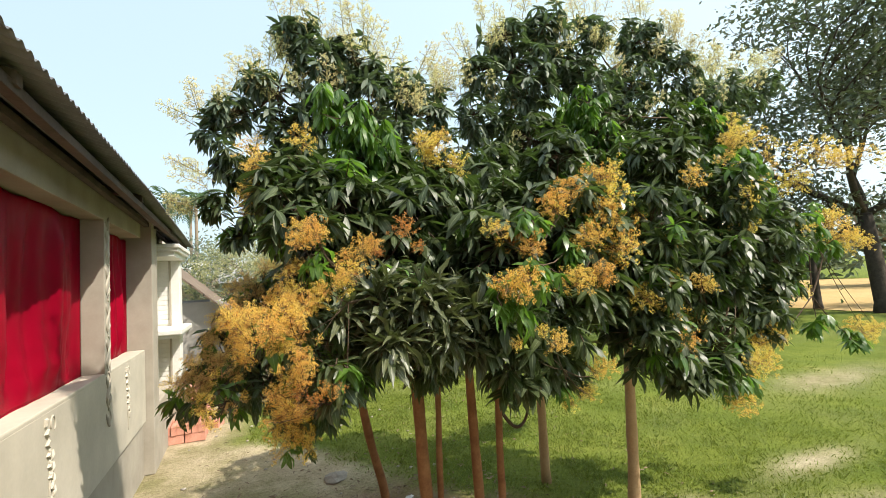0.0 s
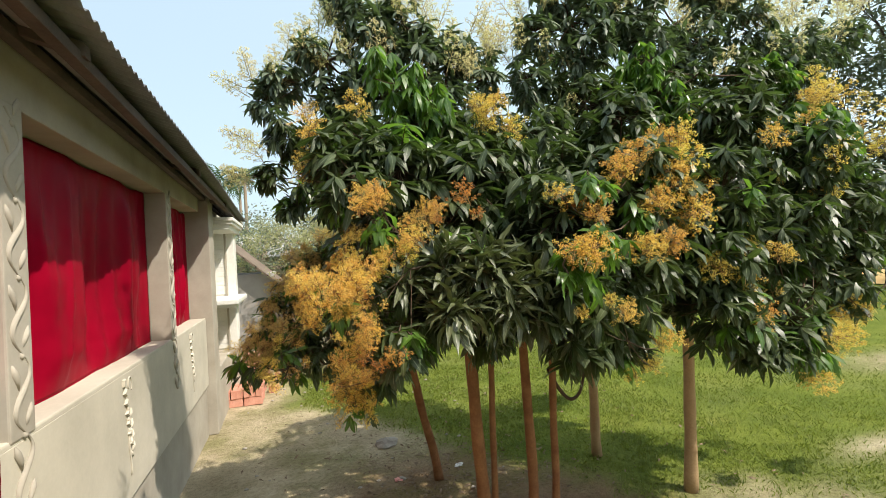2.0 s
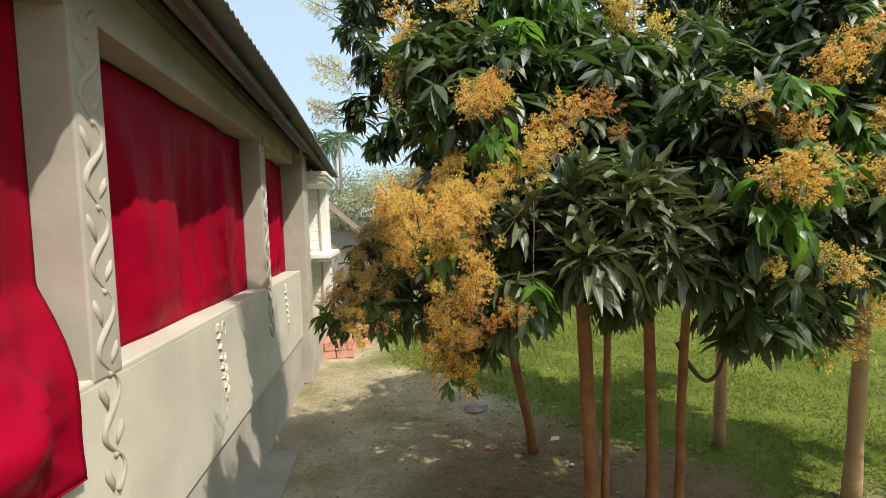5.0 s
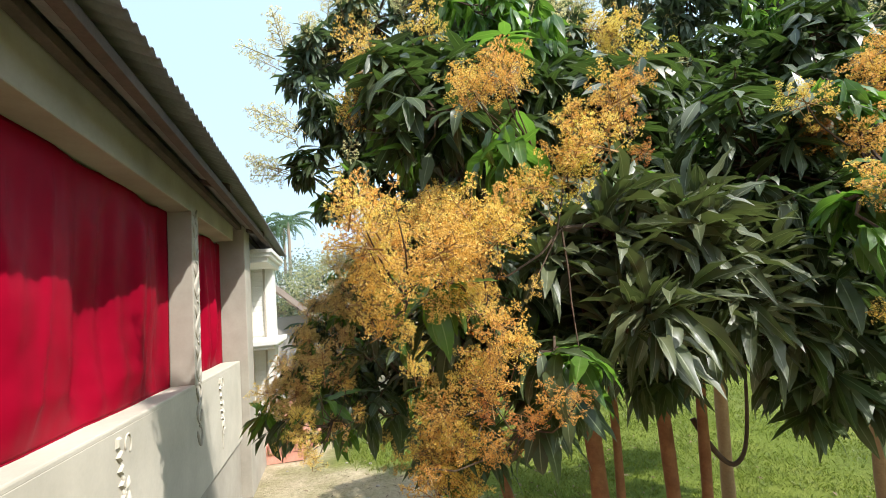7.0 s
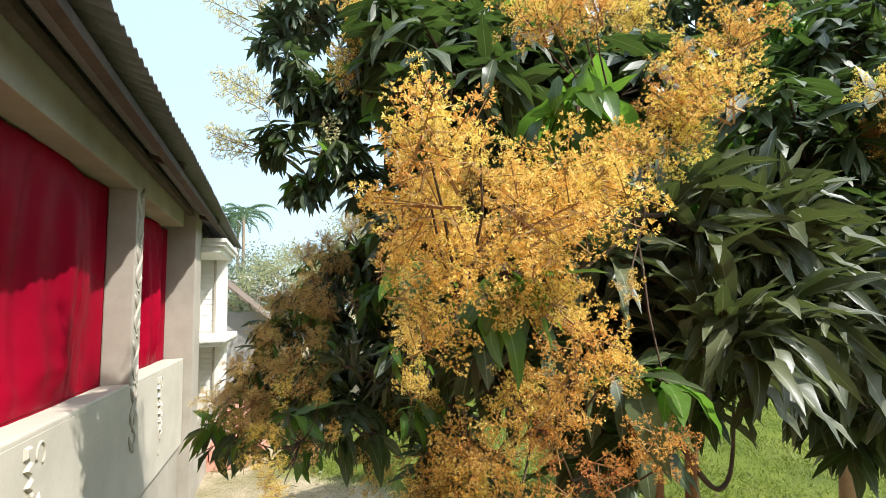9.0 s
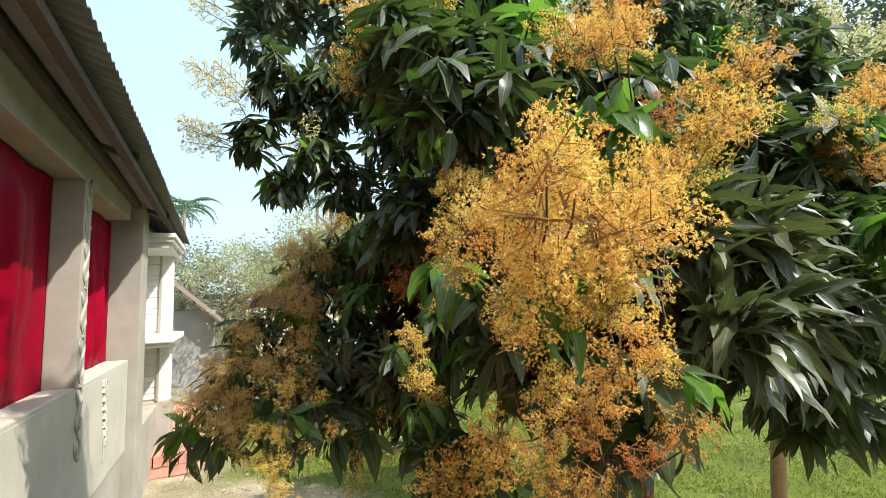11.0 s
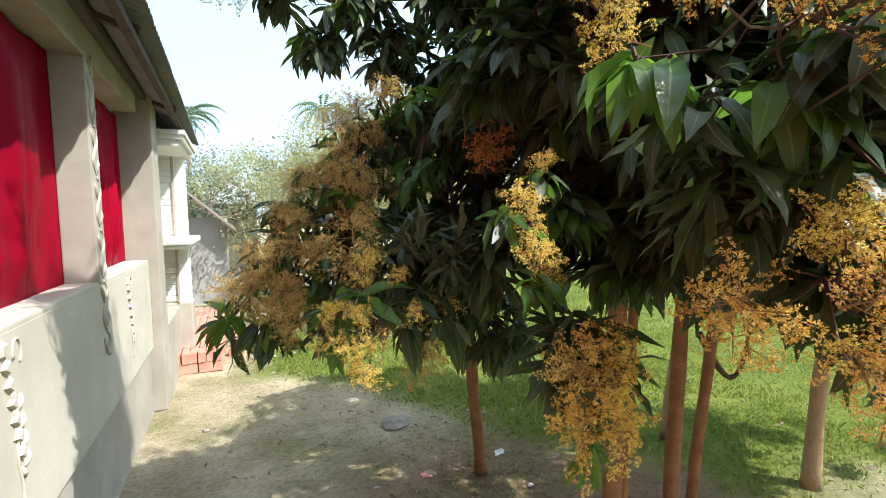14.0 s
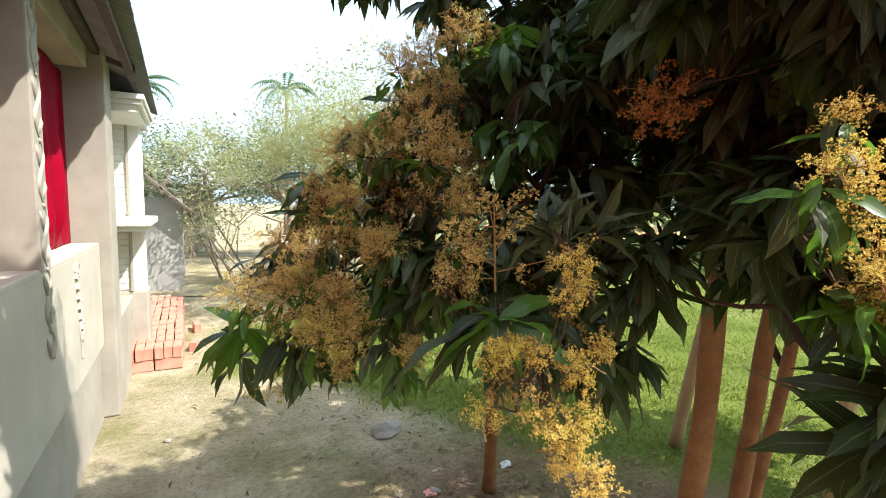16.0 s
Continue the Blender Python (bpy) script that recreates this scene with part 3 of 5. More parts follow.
# ---- house details: reliefs, bay, tarpaulins ----
def stroke(points, widths, depth, material, parent, name="relief_leaf", label=""):
    """A raised rounded stroke of plaster on the wall face."""
    v, f = tube(points, widths, 8)
    x = points[0][0]
    v = [Vector((x + (c.x - x) * depth, c.y, c.z)) for c in v]
    return mesh_obj(name, v, f, material, parent, label, smooth=True)


def vine_relief(y, z0, z1, parent):
    """Scrolling plaster vine up the face of a column: a wavy stem, a fat leaf and a bud in each turn."""
    x, turn = XF + 0.004, 0.29
    wave = lambda z: y + 0.055 * math.sin((z - z0) * 2 * math.pi / turn)
    zs = np.linspace(z0, z1, 90)
    wid = [0.0085 + 0.0045 * math.sin((z - z0) * 2 * math.pi / turn + 2.0) for z in zs]
    vine = stroke([(x, wave(z), z) for z in zs], wid, 1.0, M_PLASTER, parent, "vine_relief", "raised plaster vine ornament")
    z = z0 + 0.02
    while z < z1 - 0.14:
        stroke([(x, y - 0.060, z + 0.085), (x, y - 0.050, z + 0.055), (x, y - 0.030, z + 0.022), (x, y - 0.022, z - 0.012)], [0.004, 0.015, 0.013, 0.003], 0.8, M_PLASTER, vine)
        stroke([(x, y + 0.058, z + 0.215), (x, y + 0.046, z + 0.19), (x, y + 0.026, z + 0.165), (x, y + 0.018, z + 0.140)], [0.004, 0.014, 0.012, 0.003], 0.8, M_PLASTER, vine)
        stroke([(x, y - 0.004, z + 0.118), (x, y + 0.004, z + 0.108), (x, y + 0.010, z + 0.095)], [0.004, 0.011, 0.004], 1.0, M_PLASTER, vine)
        z += turn


def wall_ornament(y, z0, z1):
    """A plaster motif on the low wall: a wavy stem with a ring, a ladder of wedges and leaves beside it."""
    h = z1 - z0
    stem = [(XF + 0.003, y + 0.012 * math.sin(q * 9), z1 - 0.2 - q * (h - 0.2)) for q in np.linspace(0, 1, 14)]
    v, f = tube(stem, [0.006] * 14, 6)
    orn = mesh_obj("wall_ornament", v, f, M_PLASTER2, house, "raised plaster spray with wedges and leaves", smooth=True)
    for k in range(7):
        bm = bmesh.new()
        r = bmesh.ops.create_cone(bm, cap_ends=True, segments=4 if k < 1 else 3, radius1=0.034, radius2=0.022, depth=0.016)
        bmesh.ops.transform(bm, matrix=Matrix.Translation((XF + 0.006, y - 0.06 + 0.0125 * k, z1 - 0.03 - k * h * 0.105)) @ Matrix.Rotation(radians(90), 4, 'Y') @ Matrix.Rotation(radians(45 if k < 1 else 180), 4, 'Z'), verts=r["verts"])
        part("wedge", bm, M_PLASTER2, orn)
    ring = [(XF + 0.002, y + 0.045 + 0.034 * math.cos(a), z1 - 0.06 + 0.045 * math.sin(a)) for a in np.linspace(-1.0, 3.6, 16)]
    v, f = tube(ring, [0.005] * 16, 6)
    mesh_obj("ring", v, f, M_PLASTER2, orn, smooth=True)
    for k in range(9):
        z = z1 - 0.22 - k * h * 0.058
        s = 1 if k % 2 else -1
        c = y + 0.01 + 0.004 * k
        v, f = tube([(XF + 0.001, c, z), (XF + 0.004, c + s * 0.024, z + 0.022), (XF + 0.001, c + s * 0.036, z + 0.052)], [0.005, 0.013, 0.003], 6)
        mesh_obj("relief_leaf", v, f, M_PLASTER2, orn, smooth=True)


for cy in (0.175, 2.545, 4.885):
    vine_relief(cy, 0.93, 2.56, house)
for oy in (1.30, 3.67, 5.55):
    wall_ornament(oy, 0.72, 1.31)


def bay():
    part("pillar", boxes((-0.54, -0.245, 7.86, 8.12, 0.0, 2.46), bevel=0.012), M_WHITE, house)
    part("pillar_base", boxes((-0.56, -0.225, 7.84, 8.14, 0.0, 0.74), bevel=0.02), M_PLASTER, house)
    part("jamb", boxes((-0.54, -0.44, 6.95, 7.12, 0.70, 2.46), bevel=0.01), M_PLASTER, house)
    part("cornice", boxes((-0.6, -0.20, 7.00, 8.20, 2.42, 2.49), (-0.6, -0.16, 6.97, 8.23, 2.485, 2.53), (-0.6, -0.14, 6.95, 8.25, 2.527, 2.575), bevel=0.01), M_WHITE, house)
    part("window_ledge", boxes((-0.56, -0.17, 7.00, 8.16, 1.40, 1.45), (-0.56, -0.13, 6.97, 8.19, 1.445, 1.51), bevel=0.012), M_WHITE, house)
    for k in range(26):
        z = 0.76 + 0.065 * k
        if not 1.34 < z < 1.52:
            part("slat", boxes((-0.53, -0.375, 7.846, 7.868, z, z + 0.062), bevel=0.004), M_WHITE, house)
    part("shutter_frame", boxes((-0.375, -0.35, 7.825, 7.868, 0.74, 2.42), bevel=0.004), M_PLASTER, house)


bay()


def sheet(name, label, y0, y1, z0, z1, x, seed, loose=False):
    """A hung plastic sheet with soft vertical folds and sharp creases; a loose one bulges out over the sill."""
    rnd = random.Random(seed)
    ny, nz = 100, 64
    ph = [rnd.uniform(0, 6.28) for _ in range(8)]
    ridge = lambda a: (1 - min(1.0, abs(a) * 3.2)) ** 2
    V = []
    for j in range(nz + 1):
        s = j / nz
        for i in range(ny + 1):
            u = i / ny
            top = z1 - 0.028 - 0.024 * noise.noise((u * 5.5 + ph[7], 3.0, 2.0)) - 0.010 * abs(math.sin(u * 17 + ph[6]))          # slack upper edge
            y, z = y0 + (y1 - y0) * u, top + (z0 - top) * s
            w = 0.040 * math.sin(u * 13.0 + ph[0] + 1.1 * s + 2 * noise.noise((u * 2, s, 8.0))) * (0.7 + 0.3 * s) + 0.010 * math.sin(u * 41.0 + ph[6] + 5 * noise.noise((u * 3, s * 0.6, 6.0))) + 0.045 * noise.noise((u * 5 + ph[2], s * 1.6, 1.0))
            w += 0.020 * ridge(noise.noise((u * 9 + ph[3] + 0.5 * s, s * 0.7, 4.0)) * 1.4) * (0.3 + 0.7 * s)
            w += 0.008 * noise.noise((u * 24, s * 14 + ph[1], 2.0)) * s
            w *= min(1.0, 7 * u, 7 * (1 - u)) * min(1.0, 5 * s + 0.1, 1.0 if loose else 6 * (1 - s) + 0.15)
            dx = w
            if loose:
                if s < 0.62:
                    z, b = top + (z1 - 0.92 - top) * s / 0.62, 0.0
                elif s < 0.84:
                    q = (s - 0.62) / 0.22
                    z, b = z1 - 0.92 - 0.33 * q, math.sin(q * math.pi / 2)
                else:
                    q = (s - 0.84) / 0.16
                    z, b = z1 - 1.25 - (0.27 - 0.10 * (1 - u)) * q, 1.0
                calm = min(1.0, 9 * (1 - u) + 0.06)
                dx += 0.172 * b * (1.0 + 0.22 * calm * math.sin(u * 8 + ph[4]))
                dx += (0.05 * noise.noise((u * 5, s * 6 + ph[5], 9.0)) + 0.035 * ridge(noise.noise((u * 3 + s, s * 7, 5.0))) + 0.024 * ridge(noise.noise((u * 9, s * 12 + ph[5], 3.0)))) * b * calm
                y -= 0.11 * b * u * u
                if z < 1.40:
                    dx = max(dx, -0.418 - x)
            V.append((x + dx, y, z))
    F = [(j * (ny + 1) + i, j * (ny + 1) + i + 1, (j + 1) * (ny + 1) + i + 1, (j + 1) * (ny + 1) + i) for j in range(nz) for i in range(ny)]
    root = empty(name, (x, (y0 + y1) / 2, z0))
    ob = mesh_obj("plastic_sheet", V, F, M_TARP, root, smooth=True)
    so = ob.modifiers.new("thickness", 'SOLIDIFY')
    so.thickness = 0.0015
    v, f = tube([V[nz * (ny + 1) + i] for i in range(0, ny + 1, 2)], [0.004] * (ny // 2 + 1), 6)
    mesh_obj("hem", v, f, M_TARP, root, smooth=True)
    return tagged(root, label, "tarpaulin", "tarpaulins in the veranda openings")


sheet("tarpaulin", "taut red plastic tarpaulin closing a veranda opening", 2.632, 4.797, 1.358, 2.60, -0.585, 5)
sheet("tarpaulin", "taut red plastic tarpaulin closing a veranda opening", 4.972, 6.418, 1.358, 2.60, -0.60, 6)
sheet("tarpaulin", "loose red plastic tarpaulin bulging out over the sill", 0.27, 2.455, 1.36, 2.60, -0.575, 7, loose=True)
sheet("tarpaulin", "taut red plastic tarpaulin closing a veranda opening", -2.1, 0.08, 1.358, 2.60, -0.585, 8)

# ---- apron and bricks ----
tagged(part("apron", boxes((-0.46, -0.22, -3.4, 4.7, -0.05, 0.012), bevel=0.006), M_CONC), "narrow worn concrete apron along the house wall", "pavement", kind="structure")

stack = tagged(empty("brick_stack", (-0.18, 8.3, 0)), "low stack of new orange-red bricks beside the house", "bricks")
bm = bmesh.new()
box(bm, -0.12, 0.12, -0.0375, 0.0375, -0.056, 0.056, bevel=0.005)
brick_me = bpy.data.meshes.new("brick")
bm.to_mesh(brick_me)
bm.free()
brick_me.materials.append(M_BRICK)


def brick(x, y, z, turn, rnd):
    ob = new("brick", brick_me)
    ob.matrix_basis = pose(x + rnd.uniform(-0.006, 0.006), y + rnd.uniform(-0.006, 0.006), z, rnd.uniform(-1, 1), rnd.uniform(-1, 1), turn + rnd.uniform(-3, 3))
    attach(ob, stack)


brnd = random.Random(3)
for r in range(39):
    for c in range(2):
        brick(-0.30 + 0.255 * c, 7.46 + 0.084 * r, 0.057, 0, brnd)
for r in range(12):
    for c in range(6):
        if r < 11 or c < 4:
            brick(-0.385 + 0.083 * c, 7.53 + 0.255 * r, 0.172, 90, brnd)
for bx, by, bt in ((0.20, 8.05, 70), (0.22, 8.9, 95), (-0.30, 10.9, 20), (-0.1, 10.86, 60)):
    brick(bx, by, 0.045, bt, brnd)
v, f = tube([(-0.02, 10.95, 0.09), (0.42, 11.02, 0.06)], [0.012, 0.012], 6)
tagged(mesh_obj("stick", v, f, M_TIMBER), "thin dark stick lying beyond the bricks", "stick")
# ---- the mango trees ----
# clumps are x, y, z, radius
NEAR = (0.55, 1.6, 1.8)


def front_tree():
    t = Tree("mango_tree", "young mango tree with orange blossom and long grey-green leaves", (1.62, 3.1), 11, 0.118)
    t.trunk(1.61, 3.10, 1.48, 2.92, 1.55, 0.042, M_BARK)
    t.trunk(1.68, 3.13, 1.66, 3.00, 1.60, 0.022, M_BARK)
    # the big blossom spray that leans out over the path
    t.blossom(0, "orange", [(0.56, 1.69, 1.87, 0.036), (0.60, 1.70, 1.88, 0.028), (0.57, 1.72, 1.84, 0.034), (0.59, 1.74, 1.81, 0.032), (0.57, 1.76, 1.78, 0.028), (0.58, 1.78, 1.75, 0.024)], full=1.15)
    t.blossom(0, "orange", [(0.65, 1.74, 1.84, 0.036), (0.71, 1.76, 1.86, 0.044), (0.75, 1.77, 1.89, 0.030), (0.67, 1.75, 1.82, 0.032), (0.66, 1.78, 1.77, 0.026), (0.70, 1.78, 1.77, 0.032), (0.75, 1.79, 1.74, 0.030)], full=1.15)
    t.blossom(0, "orange", [(0.74, 1.82, 1.70, 0.034), (0.77, 1.79, 1.71, 0.024), (0.73, 1.85, 1.66, 0.034), (0.74, 1.93, 1.66, 0.040), (0.70, 2.00, 1.60, 0.042), (0.68, 1.88, 1.62, 0.028), (0.70, 1.90, 1.56, 0.030)], hang=0.3, full=0.85)
    # lowest clumps: the spray's own shade put into a darker blossom colour
    t.blossom(0, "rust", [(0.74, 1.86, 1.63, 0.030), (0.82, 1.81, 1.63, 0.030), (0.78, 1.84, 1.60, 0.028), (0.75, 1.87, 1.56, 0.028), (0.85, 1.80, 1.63, 0.018), (0.64, 1.86, 1.55, 0.022)], hang=0.3, full=0.8)
    t.blossom(0, "orange", [(0.75, 1.83, 2.08, 0.040), (0.81, 1.83, 2.10, 0.042), (0.79, 1.84, 2.15, 0.030), (0.82, 1.79, 1.93, 0.032), (0.87, 1.79, 1.96, 0.038), (0.91, 1.76, 1.97, 0.038)], full=1.1)
    t.blossom(0, "orange", [(0.94, 1.76, 2.05, 0.034), (0.89, 1.80, 2.03, 0.024), (0.96, 1.76, 2.08, 0.028), (0.80, 1.80, 1.79, 0.015), (0.76, 1.90, 2.13, 0.030)])
    # the rear half of that spray
    t.blossom(0, "orange", [(0.61, 1.86, 1.885, 0.028), (0.63, 1.86, 1.87, 0.026), (0.72, 1.86, 1.90, 0.032), (0.60, 1.87, 1.86, 0.028), (0.66, 1.86, 1.83, 0.032), (0.58, 1.88, 1.82, 0.024), (0.72, 1.86, 1.82, 0.032), (0.83, 1.86, 1.93, 0.032),
                            (0.80, 1.86, 1.89, 0.036), (0.71, 1.86, 1.88, 0.036), (0.69, 1.94, 1.93, 0.032), (0.60, 1.96, 1.86, 0.026), (0.65, 1.93, 1.91, 0.030)], full=1.15)
    t.blossom(0, "gold", [(0.74, 2.19, 2.00, 0.028), (0.72, 2.16, 1.94, 0.020), (0.84, 2.27, 2.04, 0.026)])
    # small rusty shoots over the long leaves, yellow ones higher up
    t.blossom(0, "rust", [(1.20, 2.10, 2.15, 0.045), (1.24, 2.10, 2.08, 0.030), (1.06, 2.06, 2.07, 0.026), (0.81, 2.65, 1.85, 0.062)])
    t.blossom(0, "gold", [(0.65, 2.45, 2.50, 0.085), (0.62, 2.45, 2.37, 0.055), (0.60, 2.44, 2.30, 0.050), (0.86, 2.50, 2.62, 0.055), (0.87, 2.24, 2.21, 0.030), (0.79, 2.27, 2.04, 0.034), (0.77, 2.22, 1.93, 0.046)])
    t.blossom(1, "gold", [(1.42, 2.50, 2.65, 0.060), (1.52, 2.50, 2.67, 0.080), (1.61, 2.48, 2.52, 0.065), (1.60, 2.42, 2.45, 0.045), (1.47, 2.52, 2.56, 0.050)])
    # hanging clumps seen in the shade of the crown
    t.blossom(0, "gold", [(0.70, 2.37, 1.71, 0.030), (0.73, 2.36, 1.68, 0.024), (0.71, 2.33, 1.60, 0.034), (0.75, 2.36, 1.58, 0.026), (0.78, 2.40, 1.78, 0.028)], leafy=2, full=0.9)
    t.blossom(0, "orange", [(0.75, 2.24, 1.42, 0.065), (0.72, 2.22, 1.37, 0.050), (0.81, 2.26, 1.47, 0.045), (0.78, 2.28, 1.33, 0.052), (0.70, 2.23, 1.46, 0.040)], leafy=1, hang=0.5)
    # arching long leaves in a dome
    t.foliage(0, "grey", [(1.04, 1.97, 1.88, 0.10), (1.19, 1.98, 1.86, 0.12), (1.10, 1.94, 1.76, 0.10), (1.29, 1.98, 1.77, 0.12), (1.33, 2.02, 1.65, 0.10), (1.02, 1.92, 1.70, 0.07), (0.90, 1.97, 1.85, 0.06),
                          (1.42, 2.06, 1.80, 0.11), (1.20, 2.10, 1.72, 0.14), (1.45, 2.06, 1.68, 0.10)], density=860, size=1.22, droop=0.05, flat=0.8, count=(9, 12), spread=(0.55, 1.3))
    t.foliage(0, "young", [(0.89, 1.86, 1.68, 0.022), (0.66, 1.80, 1.80, 0.030), (0.80, 1.86, 2.00, 0.045), (1.15, 2.02, 1.98, 0.10), (1.06, 2.02, 1.95, 0.07)], density=700, size=0.80, droop=1.1, count=(4, 7))
    t.foliage(0, "young", [(0.66, 2.08, 1.84, 0.040), (0.76, 2.00, 1.81, 0.03), (0.82, 1.90, 2.05, 0.05)], density=900, size=0.95, droop=1.15, count=(5, 8))
    t.foliage(0, "mature", [(0.71, 2.04, 1.80, 0.035), (0.86, 1.87, 1.69, 0.030)], density=900, size=1.0, droop=1.0, count=(4, 6))
    t.foliage(0, "mature", [(0.80, 2.00, 1.68, 0.07), (0.86, 1.95, 1.60, 0.06), (0.74, 2.04, 1.72, 0.05), (0.92, 2.04, 1.62, 0.08), (0.80, 1.98, 1.85, 0.06)], density=1100, size=0.85)
    t.foliage(0, "young", [(0.98, 2.62, 2.88, 0.11), (1.10, 2.58, 2.76, 0.15), (1.22, 2.58, 2.70, 0.15), (1.16, 2.58, 2.56, 0.15), (1.28, 2.60, 2.58, 0.10)], density=800, size=0.95, droop=1.6, count=(10, 14))
    t.foliage(0, "mature", [(0.80, 2.26, 2.24, 0.16), (1.00, 2.36, 2.30, 0.20), (0.72, 2.40, 2.36, 0.13), (0.88, 2.44, 2.44, 0.14), (0.95, 2.46, 2.00, 0.17), (0.84, 2.62, 2.02, 0.13)])
    t.foliage(1, "mature", [(1.30, 2.38, 2.30, 0.24), (1.15, 2.54, 1.98, 0.24), (1.45, 2.50, 2.05, 0.24), (1.12, 2.44, 1.68, 0.16), (1.42, 2.42, 1.70, 0.20), (1.07, 2.55, 1.60, 0.15), (1.50, 2.50, 2.40, 0.18)])
    t.foliage(0, "mature", [(0.78, 2.34, 1.46, 0.08), (0.88, 2.38, 1.42, 0.06), (0.88, 2.52, 1.68, 0.10), (0.86, 2.70, 1.58, 0.08)], density=1100)
    t.foliage(1, "mature", [(1.35, 2.85, 1.85, 0.26), (1.10, 2.80, 2.20, 0.24), (1.55, 2.80, 2.30, 0.26), (1.30, 2.75, 2.55, 0.24), (1.00, 2.70, 2.45, 0.18), (1.50, 3.05, 2.05, 0.26)], density=420, size=1.3)
    t.foliage(1, "mature", [(1.30, 2.60, 1.78, 0.22), (1.05, 2.62, 1.80, 0.16), (1.20, 2.35, 2.05, 0.20), (1.00, 2.30, 1.80, 0.12), (1.36, 2.70, 2.20, 0.26), (1.08, 2.30, 1.62, 0.10), (1.30, 2.30, 1.58, 0.13), (1.05, 2.12, 1.74, 0.09), (1.20, 2.12, 1.92, 0.12), (0.95, 2.18, 1.80, 0.09)], density=900)
    t.finish(300, NEAR)


def second_tree():
    t = Tree("mango_tree", "young mango tree with drooping bright leaves and orange blossom", (2.0, 3.1), 12, 0.122)
    t.trunk(1.94, 3.10, 1.84, 2.94, 1.50, 0.035, M_BARK)
    t.trunk(2.10, 3.13, 2.05, 2.95, 1.50, 0.027, M_BARK)
    t.blossom(0, "orange", [(1.50, 1.92, 2.13, 0.050), (1.68, 1.95, 2.08, 0.052), (1.88, 2.01, 2.21, 0.075), (1.95, 2.00, 2.28, 0.060), (1.53, 1.75, 1.92, 0.060), (1.43, 1.75, 1.91, 0.050), (1.48, 1.74, 1.88, 0.045)])
    t.blossom(1, "orange", [(2.03, 1.96, 2.08, 0.085), (2.02, 1.92, 1.94, 0.080), (2.12, 2.00, 2.18, 0.075), (2.20, 2.06, 2.28, 0.110), (2.19, 2.00, 2.05, 0.110), (2.22, 2.10, 2.42, 0.090), (1.82, 1.85, 1.90, 0.070)])
    t.blossom(1, "gold", [(1.66, 1.80, 1.68, 0.042), (1.53, 1.86, 1.69, 0.028), (1.62, 1.82, 1.73, 0.024), (2.10, 2.10, 1.46, 0.060), (2.07, 2.13, 1.36, 0.050), (1.98, 2.14, 1.34, 0.036)], hang=0.4)
    t.blossom(0, "rust", [(1.71, 2.00, 2.09, 0.045), (1.62, 2.00, 2.10, 0.034)])
    t.foliage(0, "young", [(1.45, 1.82, 1.90, 0.09), (1.58, 1.84, 1.94, 0.10), (1.52, 1.80, 1.82, 0.07), (1.75, 1.92, 1.96, 0.10), (1.70, 1.98, 2.18, 0.10), (1.92, 2.00, 2.06, 0.09)], density=760, size=0.85, droop=1.3, count=(7, 11))
    t.foliage(0, "mature", [(1.60, 2.06, 1.72, 0.20), (1.62, 2.14, 2.06, 0.24), (1.62, 2.40, 1.78, 0.26), (1.80, 2.16, 1.90, 0.24), (1.80, 2.40, 2.20, 0.26), (1.66, 2.10, 1.52, 0.12)])
    t.foliage(1, "mature", [(2.00, 2.16, 1.82, 0.28), (2.06, 2.18, 2.20, 0.26), (2.02, 2.24, 1.55, 0.18), (2.20, 2.40, 2.00, 0.30), (1.90, 2.70, 2.30, 0.34), (2.16, 2.34, 2.56, 0.18)])
    # a crooked bare limb that dips and rises again
    bend = smooth_line([(2.07, 3.06, 1.16), (2.10, 3.02, 1.06), (2.15, 3.00, 0.985), (2.20, 2.99, 0.965), (2.26, 2.99, 1.02), (2.29, 2.98, 1.18), (2.30, 2.96, 1.42), (2.27, 2.90, 1.70)], 4)
    v, f = tube(bend, [0.014 - 0.009 * k / len(bend) for k in range(len(bend))], 8)
    mesh_obj("limb", v, f, M_LIMB, t.root, "crooked bare limb", smooth=True)
    t.foliage(1, "mature", [(2.00, 2.70, 1.80, 0.30), (2.20, 2.90, 2.00, 0.30), (1.70, 2.75, 1.90, 0.28), (2.40, 2.70, 2.30, 0.30), (1.80, 2.85, 2.20, 0.26)], density=520, size=1.15)
    t.finish(240, NEAR)


